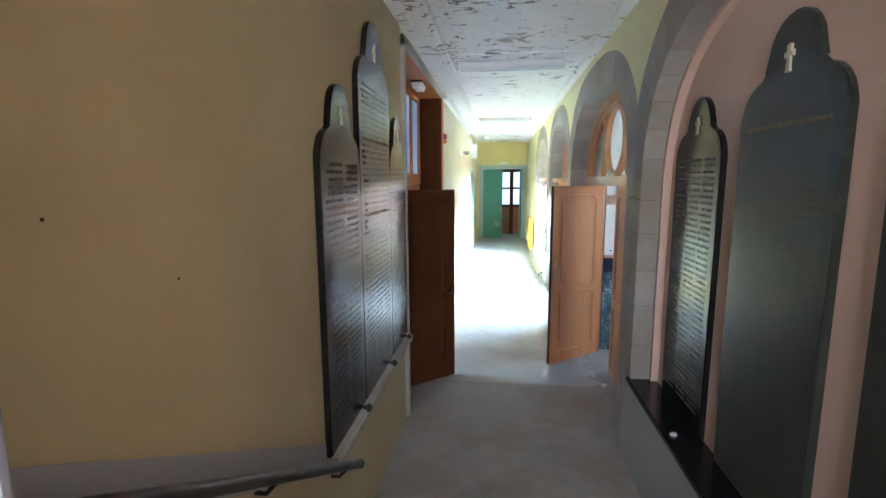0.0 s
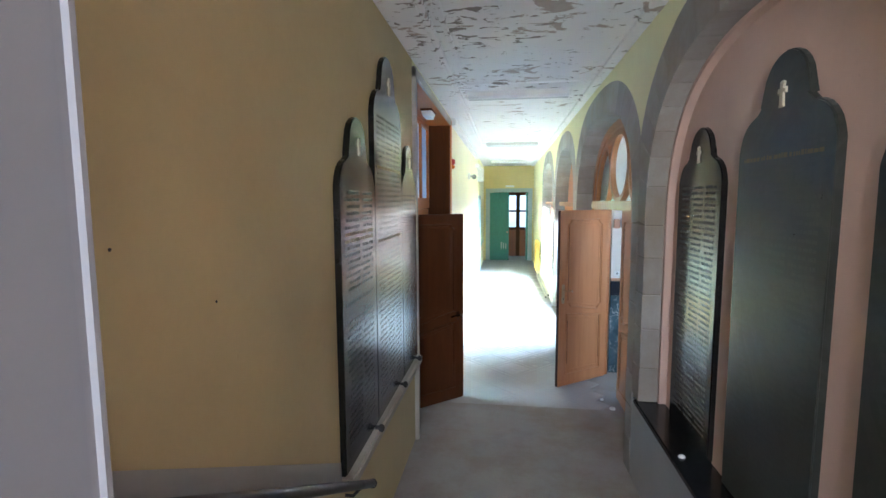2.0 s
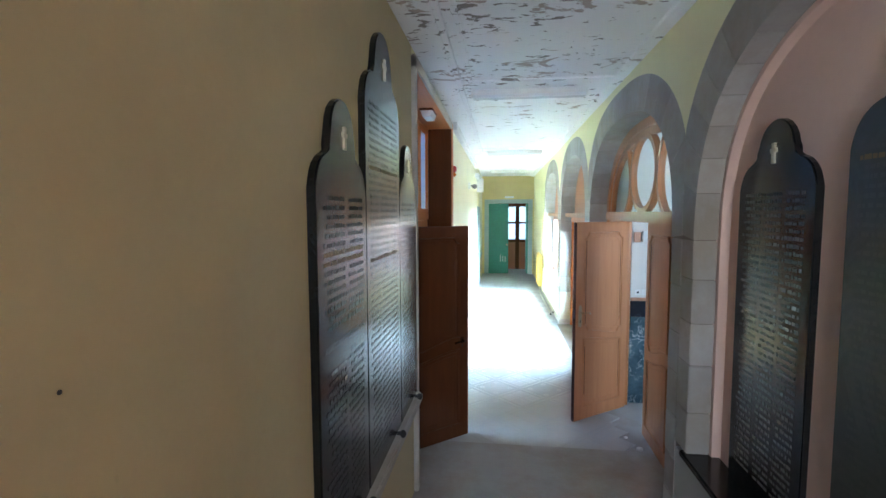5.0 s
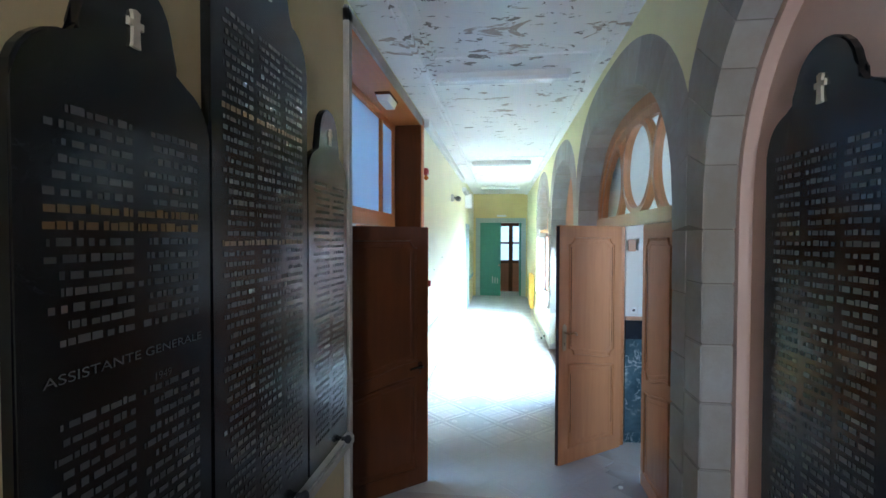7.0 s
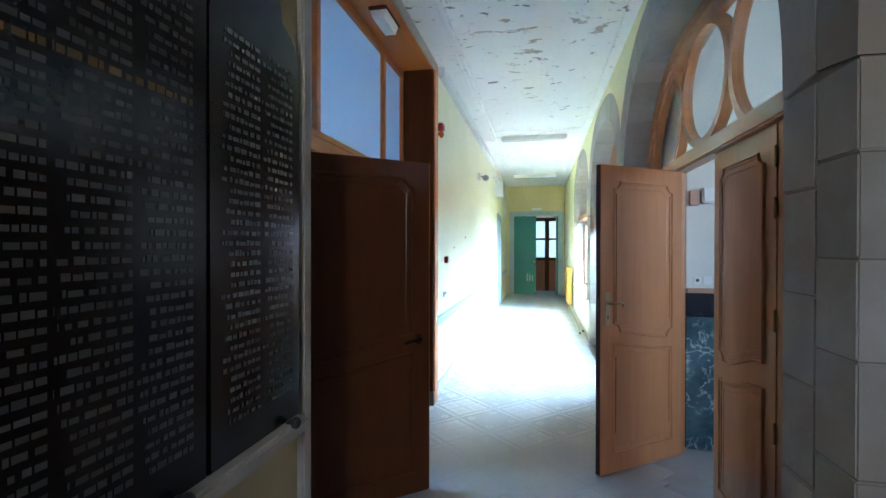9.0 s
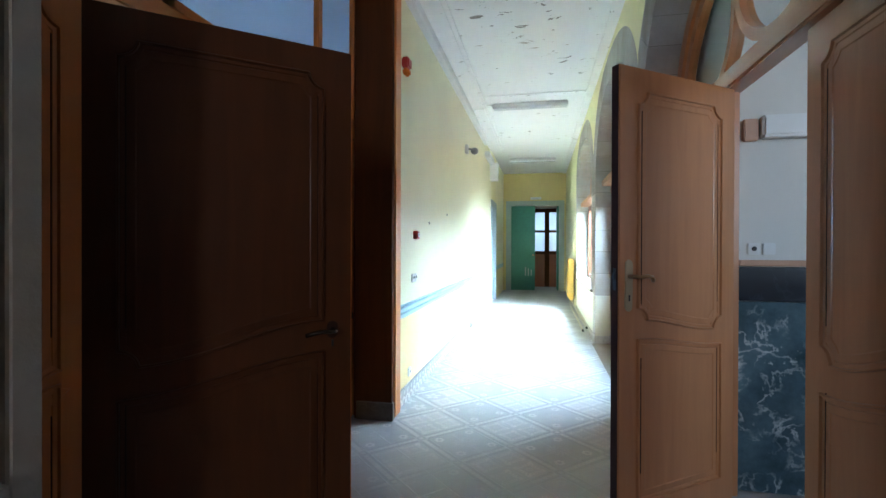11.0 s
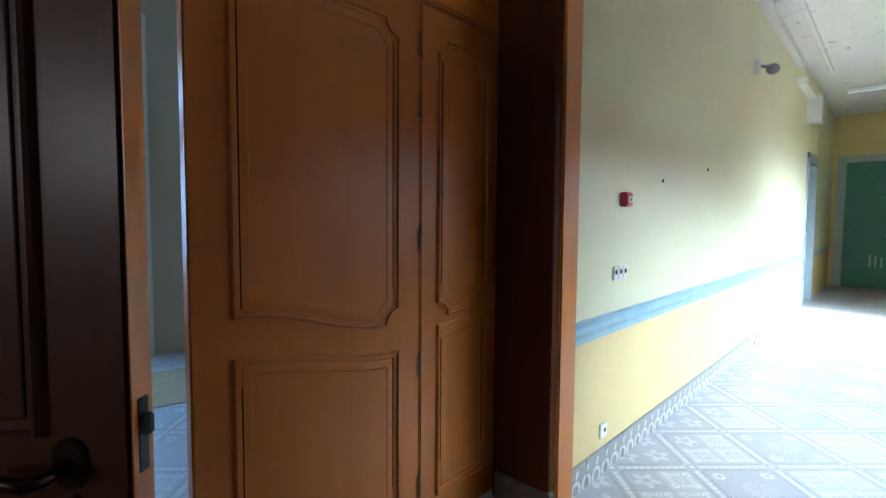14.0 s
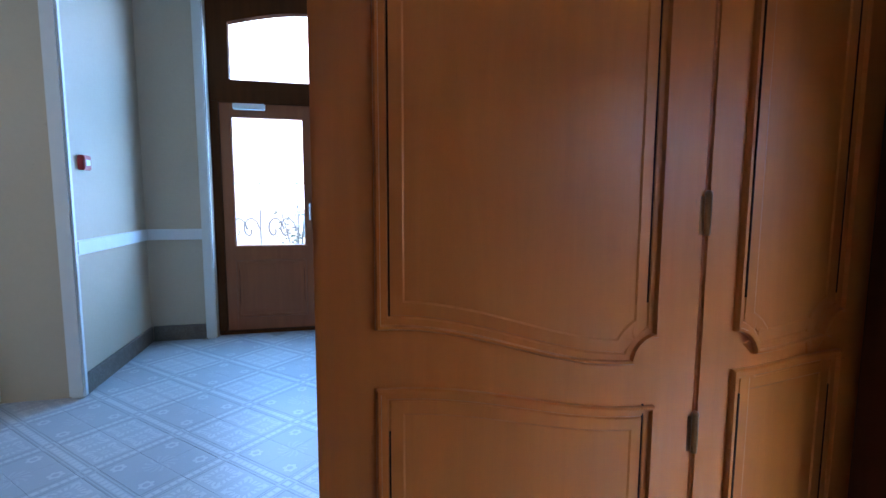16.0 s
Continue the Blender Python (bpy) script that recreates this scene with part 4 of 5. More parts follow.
part("tracery_circle", ring_bar(5.24, 2.49, 0.40, 0.36, 0, 360, 0.05, 1.175, 1.235), ARCHWOOD, fan)
part("tracery_arc", ring_bar(6.10, 2.44, 0.42, 0.40, 110, 262, 0.05, 1.176, 1.234), ARCHWOOD, fan)
part("tracery_arc", ring_bar(4.38, 2.44, 0.42, 0.40, -82, 70, 0.05, 1.176, 1.234), ARCHWOOD, fan)
glassy = [(5.2 + 1.30, 2.06)] + arch_pts(5.2, 1.30, 0.90, SPRING, 40)[2:-2] + [(5.2 - 1.30, 2.06)]
part("pane", prism(glassy, "x", 1.203, 1.207), GLASS, fan).visible_shadow = False

leaf("arch_door_leaf", (1.178, 5.70, 0.008), 217.0, 0.76, 2.01, "varnished brown panelled door leaf standing open into the corridor", ARCHWOOD, group="arch door leaves", handle=2, lock=True, flip=True, both=True, wave=0.07, edge=DARKEDGE)
leaf("arch_door_leaf", (1.205, 4.30, 0.008), 90, 0.735, 2.01, "varnished brown panelled door leaf, closed", ARCHWOOD, group="arch door leaves", hinge_side=1)
leaf("arch_door_leaf", (1.205, 3.80, 0.008), 90, 0.495, 2.01, "narrow varnished brown panelled door leaf, closed", ARCHWOOD, group="arch door leaves", margin=0.09, hinge_side=1)
leaf("arch_door_leaf", (1.205, 5.72, 0.008), 90, 0.875, 2.01, "varnished brown panelled door leaf, closed behind the open one", ARCHWOOD, group="arch door leaves", hinge_side=1)

# second arch: glazed folding door under a plywood tympanum
gl = thing("door_3", (1.2, 8.27, 0), "wooden door frame under an orange plywood arch panel", "door frame", kind="structure")
o = [(8.27 + 1.262, 2.10)] + arch_pts(8.27, 1.262, 1.035, SPRING, 40)[2:-2] + [(8.27 - 1.262, 2.10)]
part("tympanum", prism(o, "x", 1.20, 1.225), PLY, gl, "orange plywood arch panel")
part("transom_board", box(1.03, 1.22, 7.02, 9.515, 2.03, 2.10, 0.006), PINE, gl, "pale pine board")
part("head", box(1.14, 1.24, 7.02, 9.515, 1.94, 2.03, 0.005), WOODY, gl)
for a, b in ((7.008, 7.07), (9.47, 9.532)):
    part("jamb", box(1.15, 1.25, a, b, 0, 1.94, 0.005), WOOD, gl)
for a, b, f in ((7.07, 7.50, 0), (7.50, 8.27, 0), (8.27, 9.04, 1), (9.04, 9.47, 1)):
    leaf("glazed_door_leaf", (1.20, a + 0.002, 0.008), 90, b - a - 0.004, 1.925, "varnished wooden door leaf with a tall glass pane, closed", GLAZEDWOOD,
         group="glazed door leaves", glazed=0.78, margin=0.062, handle=1 if a == 7.5 else 0, hinge_side=1)

# third arch: window
win = thing("window_1", (1.2, 11.4, 0.66), "wooden window under an orange plywood arch panel", "window", kind="structure")
o = [(11.4 + 1.366, 2.10)] + arch_pts(11.4, 1.366, 1.035, SPRING, 40)[2:-2] + [(11.4 - 1.366, 2.10)]
part("tympanum", prism(o, "x", 1.20, 1.225), PLY, win, "orange plywood arch panel")
part("transom_board", box(1.03, 1.22, 10.04, 12.76, 2.03, 2.10, 0.006), PINE, win, "pale pine board")
for b in ((10.032, 10.10, 0.66, 2.03), (12.70, 12.768, 0.66, 2.03), (10.10, 12.70, 0.66, 0.73), (10.10, 12.70, 1.95, 2.03), (11.36, 11.44, 0.73, 1.95), (10.72, 10.78, 0.73, 1.95), (12.02, 12.08, 0.73, 1.95)):
    part("frame_bar", box(1.17, 1.24, *b, 0.005), GLAZEDWOOD, win)
for a, b in ((10.10, 10.72), (10.78, 11.36), (11.44, 12.02), (12.08, 12.70)):
    part("pane", box(1.203, 1.207, a, b, 0.73, 1.95), GLASS, win).visible_shadow = False

# terrace door of the side room
ter = thing("door_4", (ROOMW - 0.1, 5.02, 0), "dark wooden terrace door frame with an arched transom pane", "door frame", kind="structure")
XD = ROOMW - 0.12
head = [(4.335, 2.21)] + [(4.335 + 1.395 * i / 16, 2.68 + 0.12 * math.sin(math.pi * i / 16)) for i in range(17)] + [(5.73, 2.21)]
ring_o = [(4.17, 2.21)] + [(4.17 + 1.70 * i / 16, 2.955) for i in range(17)] + [(5.87, 2.21)]
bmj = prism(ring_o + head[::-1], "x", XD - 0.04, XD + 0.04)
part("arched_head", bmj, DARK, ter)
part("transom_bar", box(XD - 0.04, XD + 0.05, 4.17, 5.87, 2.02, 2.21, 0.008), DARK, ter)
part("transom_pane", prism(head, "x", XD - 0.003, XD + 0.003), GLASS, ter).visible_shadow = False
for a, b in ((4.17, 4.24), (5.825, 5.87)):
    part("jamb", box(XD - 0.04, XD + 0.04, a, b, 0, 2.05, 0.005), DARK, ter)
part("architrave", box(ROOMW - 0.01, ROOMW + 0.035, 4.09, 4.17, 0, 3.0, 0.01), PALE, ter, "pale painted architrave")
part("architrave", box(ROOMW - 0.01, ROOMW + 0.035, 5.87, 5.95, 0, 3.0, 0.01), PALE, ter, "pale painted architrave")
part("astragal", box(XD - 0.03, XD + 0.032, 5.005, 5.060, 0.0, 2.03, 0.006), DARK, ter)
leaf("terrace_door_leaf", (XD, 4.242, 0.01), 90, 0.775, 2.012, "dark wooden terrace door leaf with a glass pane, closed", TERRACEWOOD, group="terrace door leaves", glazed=0.77, margin=0.085)
leaf("terrace_door_leaf", (XD, 5.047, 0.01), 90, 0.775, 2.012, "dark wooden terrace door leaf with a glass pane, closed", TERRACEWOOD, group="terrace door leaves", glazed=0.77, margin=0.095, handle=0)
part("threshold", box(XD - 0.05, XD + 0.06, 4.18, 5.86, 0, 0.03, 0.006), DARK, ter)
part("closer", box(XD + 0.045, XD + 0.09, 4.36, 4.62, 1.96, 2.01, 0.006), PLASTIC, ter, "white overhead door closer")
part("pull", tube([(XD + 0.02, 4.97, 1.02), (XD + 0.06, 4.97, 1.02), (XD + 0.06, 4.97, 1.16), (XD + 0.02, 4.97, 1.16)], 0.008), STEEL, ter)


# ---- memorial plaques ----
def plaque_outline(y0, y1, z0, shoulder, top):
    c, w = (y0 + y1) / 2, y1 - y0
    r, tw = min(0.16, w * 0.23), w * 0.235
    pts = [(y0, z0), (y1, z0)]
    pts += [(y1 - r + r * math.cos(radians(a)), shoulder - r + r * math.sin(radians(a))) for a in range(0, 91, 15)]
    hz = top - tw
    base = shoulder - 0.005
    pts += [(c + tw + 0.03, base), (c + tw + 0.008, base + 0.03), (c + tw, min(hz, base + 0.08))]
    pts += [(c + tw * math.cos(radians(a)), hz + tw * math.sin(radians(a))) for a in range(10, 171, 16)]
    pts += [(c - tw, min(hz, base + 0.08)), (c - tw - 0.008, base + 0.03), (c - tw - 0.03, base)]
    pts += [(y0 + r + r * math.cos(radians(a)), shoulder - r + r * math.sin(radians(a))) for a in range(90, 181, 15)]
    return pts


def lettering(words, y0, y1, z, h, x, material, parent):
    """Words in the built-in font, flat on a face that looks towards +x."""
    cu = bpy.data.curves.new("inscription", "FONT")
    cu.body, cu.size, cu.extrude = words, 1.0, 0.0
    ob = new("inscription", cu)
    me = bpy.data.meshes.new_from_object(ob)
    bpy.data.objects.remove(ob)
    bm = bmesh.new()
    bm.from_mesh(me)
    bpy.data.meshes.remove(me)
    w = max(v.co.x for v in bm.verts)
    k = max(v.co.y for v in bm.verts)
    for v in bm.verts:
        v.co = Vector((x, y0 + (y1 - y0) * v.co.x / w, z + h * v.co.y / k))
    return part("heading", bm, material, parent, "carved heading in capital letters")


def plaque(x, face, y0, y1, z0, shoulder, top, label, seed, gilt=(), faint=0, group="memorial plaques", gaps=()):
    """face: +1 looks towards +x."""
    ob = thing("plaque", (x, (y0 + y1) / 2, z0), label, "plaque", group)
    d = x + face * 0.035
    o = plaque_outline(y0, y1, z0, shoulder, top)
    tab = part("tablet", prism(o, "x", x + face * 0.002, d, 0.006), SLATE if faint else BLACKSTONE, ob)
    c, kz = (y0 + y1) / 2, top - (y1 - y0) * 0.25
    k = (y1 - y0) * 0.042
    half = [(0.34, -1.9), (0.62, -1.95), (0.40, -1.45), (0.34, 0.1), (0.72, 0.12), (1.0, -0.05), (1.0, 0.75), (0.72, 0.58), (0.34, 0.6), (0.40, 1.25), (0.62, 1.55), (0.0, 1.75)]
    key = [(c + k * u, kz + k * v) for u, v in half] + [(c - k * u, kz + k * v) for u, v in half[-2::-1]]
    part("cross", prism(key, "x", d - face * 0.001, d + face * 0.009, 0.0015), PALESTONE, tab, "small pale relief cross")
    rnd = random.Random(seed)
    lines, gold = bmesh.new(), bmesh.new()
    z = shoulder - 0.17
    i = 0
    cols = 3 if y1 - y0 > 0.6 else 2
    while z > z0 + 0.10:
        if i in gaps:
            z -= 0.0335
            i += 1
            continue
        target = gold if i in gilt else lines
        wdt = (y1 - y0 - 0.10) / cols
        for cc in range(cols):
            a = y0 + 0.05 + cc * wdt + 0.01
            end = a + wdt * (0.94 if i in gilt else rnd.uniform(0.72, 0.95))
            while a < end:
                b = min(end, a + rnd.uniform(0.010, 0.034))
                h = rnd.uniform(0.012, 0.018) * (1.2 if i in gilt else 1)
                yy = (a, b) if face < 0 else (y0 + y1 - b, y0 + y1 - a)
                v = [target.verts.new((d + face * 0.0015, p, q)) for p, q in ((yy[0], z), (yy[1], z), (yy[1], z + h), (yy[0], z + h))]
                target.faces.new(v)
                a = b + rnd.choice((0.004, 0.005, 0.013))
        z -= 0.0335
        i += 1
    part("inscription", lines, LETTER if faint == 0 else FAINT, tab, "rows of small pale carved letters")["kind"] = "stuff"
    if gilt:
        part("gilt_inscription", gold, GOLD, tab, "rows of gilt letters")["kind"] = "stuff"
    else:
        gold.free()
    return ob


first = plaque(LW, 1, 1.985, 2.565, 0.80, 2.33, 2.55, "black stone memorial plaque with pale cross, on a wall ledge", 1, (6, 7), gaps=(15, 16, 17, 18))
lettering("ASSISTANTE GENERALE", 2.035, 2.515, 1.617, 0.021, LW + 0.0368, LETTER, first)
lettering("1949", 2.325, 2.39, 1.548, 0.020, LW + 0.0368, LETTER, first)
plaque(LW, 1, 2.575, 3.285, 0.80, 2.79, 3.03, "tallest black stone memorial plaque with pale cross, on a wall ledge", 2, (9, 22))
plaque(LW, 1, 3.295, 3.835, 0.80, 2.33, 2.555, "narrow black stone memorial plaque beside the folding door", 3)
plaque(1.14, -1, 2.575, 3.19, 0.667, 2.36, 2.545, "black stone memorial plaque with carved text on pink plaster", 4)
plaque(1.14, -1, 1.71, 2.395, 0.667, 2.50, 2.73, "broad black stone memorial plaque with pale cross on pink plaster", 5, (1,), 1)
plaque(1.14, -1, 0.93, 1.51, 0.667, 2.36, 2.58, "black stone memorial plaque near the landing on pink plaster", 6, (), 1)

# ledge with black supports, sloping band and stair rail
ledge = thing("ledge", (LW, 3.0, 0.70), "pale stone wall ledge carrying plaques, with black supports", "ledge", kind="structure")
part("shelf", box(LW, LW + 0.075, 1.975, 3.85, 0.735, 0.797, 0.012), LEDGE, ledge)
for y in (2.49, 3.16, 3.74):
    part("support", join(ball((LW + 0.07, y, 0.80), 0.020, (1, 1.2, 1.2)), tube([(LW + 0.036, y, 0.80), (LW + 0.06, y, 0.80)], 0.014)), IRON, ledge, "black rounded support", smooth=True)
solid("trim_stair_band", prism([(0.40, 1.76), (2.02, 0.85), (2.02, 0.70), (0.40, 1.61)], "x", LW, LW + 0.006), GREYWALL, "grey painted band sloping with the stair", "trim")
rail = thing("handrail", (LW, 1.6, 0.9), "dark wooden wall handrail sloping down with the stairs", "handrail")
X = LW + 0.075
line = [(X, 0.45 + 1.83 * i / 8, 1.658 - 0.585 * (1.83 * i / 8)) for i in range(9)]
part("rail", join(tube(line, 0.022, 12), ball((X, 2.275, 0.590), 0.025)), RAILM, rail, smooth=True)
for i in (1, 4, 7):
    x, y, z = line[i]
    part("bracket", tube([(LW, y, z - 0.06), (LW + 0.04, y, z - 0.06), (X, y, z - 0.02)], 0.008), IRON, rail)

# white jamb of the doorway at the head of the stairs
wd = thing("door_7", (-0.64, 0.2, LAND), "white painted doorway jamb at the head of the stairs", "door frame", kind="structure")
part("lining", box(LW + 0.002, -0.49, -0.7, 0.375, LAND, TOP - 0.03, 0.006), SHADEWHITE, wd)
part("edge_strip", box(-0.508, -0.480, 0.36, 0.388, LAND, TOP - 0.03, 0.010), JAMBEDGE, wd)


# ---- ceiling lights ----
def batten(y, x0, x1, label):
    ob = thing("ceiling_light", ((x0 + x1) / 2, y, TOP), label, "lamp", "fluorescent battens")
    part("body", box(x0, x1, y - 0.04, y + 0.04, 3.285, 3.348, 0.006), PLASTIC, ob)
    part("diffuser", prism([(y - 0.06, 3.29), (y - 0.045, 3.262), (y + 0.045, 3.262), (y + 0.06, 3.29)], "x", x0 + 0.01, x1 - 0.01, 0.004), DIFFUSER, ob, "white ribbed diffuser")
    for x in (x0, x1):
        part("end_cap", box(x - 0.006, x + 0.006, y - 0.062, y + 0.062, 3.26, 3.33, 0.004), PLASTIC, ob)
    return ob


batten(5.40, -0.455, 0.672, "white fluorescent ceiling batten, unlit, on a peeling ceiling")
batten(10.14, -0.43, 0.635, "white fluorescent ceiling batten, unlit, with surface cable")
batten(14.57, -0.455, 0.60, "white fluorescent ceiling batten, unlit, near the green doors")
cab = thing("cable", (-0.6, 10.1, TOP), "thin white cable along the ceiling to a batten", "cable")
part("sheath", tube([(-0.73, 10.1, 3.24), (-0.715, 10.1, 3.283), (-0.56, 10.11, 3.285), (-0.52, 10.12, 3.335), (-0.43, 10.14, 3.33)], 0.008, 6), PLASTIC, cab)

# emergency light under the casing head
em = thing("emergency_light", (-0.89, 5.3, LOH), "white wedge-shaped emergency light under the door head", "lamp")
part("backplate", box(-0.96, -0.83, 5.15, 5.47, LOH - 0.02, LOH, 0.003), DARK, em)
part("diffuser", prism([(-0.955, LOH - 0.02), (-0.835, LOH - 0.02), (-0.855, LOH - 0.075), (-0.935, LOH - 0.075)], "y", 5.16, 5.46, 0.012), PLASTIC, em)

# alarm sounder, call points, sockets
al = thing("alarm_beacon", (LW, 6.71, 2.62), "red alarm sounder with orange lens beside the casing", "alarm")
part("body", box(LW, LW + 0.06, 6.66, 6.76, 2.64, 2.72, 0.012), RED, al)
part("lens", box(LW + 0.005, LW + 0.055, 6.67, 6.75, 2.585, 2.64, 0.014), ORANGE, al, "orange lens")


def call_point(x, y, z, face, axis, label, s=0.045):
    ob = thing("call_point", (x, y, z), label, "alarm", "fire call points")
    if axis == "x":
        part("box", box(min(x, x + face * 0.04), max(x, x + face * 0.04), y - s, y + s, z - s, z + s, 0.006), RED, ob)
        part("window", box(x + face * 0.038, x + face * 0.043, y - s * 0.55, y + s * 0.55, z - s * 0.4, z + s * 0.4), WHITE, ob, "white pane")
        part("bar", box(x + face * 0.042, x + face * 0.045, y - s * 0.2, y + s * 0.2, z - s * 0.2, z + s * 0.2), IRON, ob)
    else:
        part("box", box(x - s, x + s, min(y, y + face * 0.04), max(y, y + face * 0.04), z - s, z + s, 0.006), RED, ob)
        part("window", box(x - s * 0.55, x + s * 0.55, y + face * 0.038, y + face * 0.043, z - s * 0.4, z + s * 0.4), WHITE, ob, "white pane")
    return ob


call_point(LW, 7.055, 1.345, 1, "x", "red fire call point on lime plaster above the blue band", 0.036)
call_point(-3.62, 3.66, 1.42, 1, "y", "small red fire call point on pale plaster")
so = thing("socket", (LW, 7.05, 0.98), "row of white wall sockets on lime plaster", "socket", "sockets")
for i in range(3):
    part("plate", box(LW, LW + 0.010, 6.965 + 0.055 * i, 7.012 + 0.055 * i, 0.945, 1.015, 0.003), PLASTIC, so)
    part("hole", ball((LW + 0.010, 6.988 + 0.055 * i, 0.985), 0.014, (0.2, 1, 1)), IRON, so)
so2 = thing("socket", (LW, 6.93, 0.2), "single white socket low on the ochre dado", "socket", "sockets")
part("plate", box(LW, LW + 0.011, 6.86, 6.93, 0.18, 0.25, 0.003), PLASTIC, so2)
part("hole", ball((LW + 0.011, 6.905, 0.215), 0.012, (0.2, 1, 1)), IRON, so2)
solid("trim_dado_rail", prism([(LW, 0.688), (LW + 0.020, 0.692), (LW + 0.013, 0.715), (LW + 0.024, 0.738), (LW + 0.013, 0.760), (LW + 0.020, 0.783), (LW, 0.787)], "y", LO1 + 0.17, 13.4, 0.002), BLUERAIL, "chipped blue painted dado rail", "trim")
for y, z in ((7.605, 1.474), (8.49, 1.613)):
    nl = thing("wall_plug", (LW, y, z), "small dark wall plug in lime plaster", "wall plug", "wall plugs")
    part("hole", ball((LW + 0.002, y, z), 0.012, (0.5, 1, 1)), IRON, nl)
for x, y, z in ((LW, 0.742, 2.032), (LW, 1.08, 1.855)):
    nl = thing("nail", (x, y, z), "small dark nail in ochre plaster", "nail", "nails")
    part("head", ball((x + 0.002, y, z), 0.004, (0.6, 1, 1)), IRON, nl)

# horn and junction box high on the left wall
hn = thing("security_lamp", (LW, 9.95, 2.63), "grey round lamp head on a short wall bracket", "lamp")
part("bracket", box(LW, LW + 0.05, 9.78, 9.84, 2.57, 2.70, 0.008), PLASTIC, hn)
part("head", ball((LW + 0.12, 9.93, 2.63), 0.055, (1, 1.15, 0.9)), DULLSTEEL, hn, smooth=True)
part("arm", tube([(LW + 0.04, 9.81, 2.64), (LW + 0.10, 9.86, 2.64), (LW + 0.13, 9.90, 2.64)], 0.014, 8), DULLSTEEL, hn)
jb = thing("junction_box", (-0.74, 13.25, 2.7), "white painted box on the wall under the ceiling", "box")
part("body", box(LW, LW + 0.17, 13.12, 13.40, 2.66, 3.02, 0.01), WHITE, jb)
part("duct", box(LW, LW + 0.10, 12.2, 13.12, 2.98, 3.08, 0.01), WHITE, jb)
solid("trim_duct", box(LW, LW + 0.07, 6.7, 12.2, 3.19, 3.290, 0.008), WHITE, "white painted cable duct below the ceiling", "trim")

# blue-grey door in the left wall
bd = thing("door_5", (LW, 13.95, 0), "blue-grey painted door and frame in the corridor wall", "door", kind="structure")
part("slab", box(-1.0, -0.95, 13.52, 14.38, 0, 2.16, 0.005), BLUEDOOR, bd)
for a, b in ((13.40, 13.52), (14.38, 14.48)):
    part("jamb", box(-1.0, -0.775, a, b, 0, 2.28, 0.006), BLUEDOOR, bd)
part("head", box(-1.0, -0.775, 13.40, 14.48, 2.16, 2.28, 0.006), BLUEDOOR, bd)

# green double door at the end
gd = thing("door_6", (0.1, FAR, 0), "grey-green painted door frame at the corridor's end", "door frame", kind="structure")
for a, b in ((-0.72, -0.58), (0.77, 0.91)):
    part("jamb", box(a, b, FAR - 0.04, FAR + 0.16, 0, 2.46, 0.006), FRAMEGREY, gd)
part("head", box(-0.72, 0.91, FAR - 0.04, FAR + 0.16, 2.43, 2.56, 0.006), FRAMEGREY, gd)
gl1 = thing("green_door_leaf", (-0.58, FAR + 0.03, 0), "green painted door leaf, closed, with pale scuffs", "door", "green door leaves")
part("slab", box(-0.575, 0.10, FAR + 0.005, FAR + 0.05, 0.01, 2.42, 0.005), GREEN, gl1)
for i in range(3):
    part("scuff", box(-0.18 + 0.08 * i, -0.15 + 0.08 * i, FAR + 0.002, FAR + 0.006, 0.42, 0.66 - 0.03 * i), FRAMEGREY, gl1, "pale scuffed paint")
part("knob", ball((0.05, FAR - 0.03, 1.02), 0.03), METAL, gl1, smooth=True)
gl2 = thing("green_door_leaf", (0.75, FAR + 0.5, 0), "green painted door leaf, standing open", "door", "green door leaves")
part("slab", box(0.715, 0.765, FAR + 0.10, FAR + 0.78, 0.01, 2.42, 0.005), GREEN, gl2)
ex = thing("exit_sign", (0.1, FAR, 2.6), "small white emergency sign above the green doors", "sign")
part("body", box(-0.03, 0.27, FAR - 0.05, FAR, 2.60, 2.665, 0.006), PLASTIC, ex)

# brown glazed door beyond
bz = thing("glazed_door", (0.4, 18.3, 0), "dark brown door with four pale glass panes beyond the green doors", "door")
for a, b, z0, z1 in ((-0.45, -0.33, 0, 2.45), (0.38, 0.52, 0, 2.45), (1.15, 1.27, 0, 2.45), (-0.33, 0.38, 2.33, 2.45), (0.52, 1.15, 2.33, 2.45), (-0.33, 0.38, 1.70, 1.77), (0.52, 1.15, 1.70, 1.77), (-0.33, 0.38, 1.02, 1.12), (0.52, 1.15, 1.02, 1.12)):
    part("rail", box(a, b, 18.3, 18.35, z0, z1, 0.004), DARK, bz)
for a, b in ((-0.33, 0.38), (0.52, 1.15)):
    part("panel", box(a, b, 18.31, 18.34, 0, 1.02, 0.004), TERRACEWOOD, bz)
    for z0, z1 in ((1.12, 1.70), (1.77, 2.33)):
        part("pane", box(a, b, 18.32, 18.326, z0, z1), FROST, bz, "frosted glass pane")
solid("wall_beyond_door", join(box(-1.2, -0.45, 18.3, 18.4, -0.02, TOP), join(box(1.27, 1.5, 18.3, 18.4, -0.02, TOP), box(-0.45, 1.27, 18.3, 18.4, 2.45, TOP))), PALE, "dim plaster round the glazed door", "wall")
# Added lamp in the closed space behind the panes, to brighten them.
area_light("fill_light_beyond", (0.4, 19.2, 1.8), (0.4, 17, 1.7), 1.6, 1.4, 20)

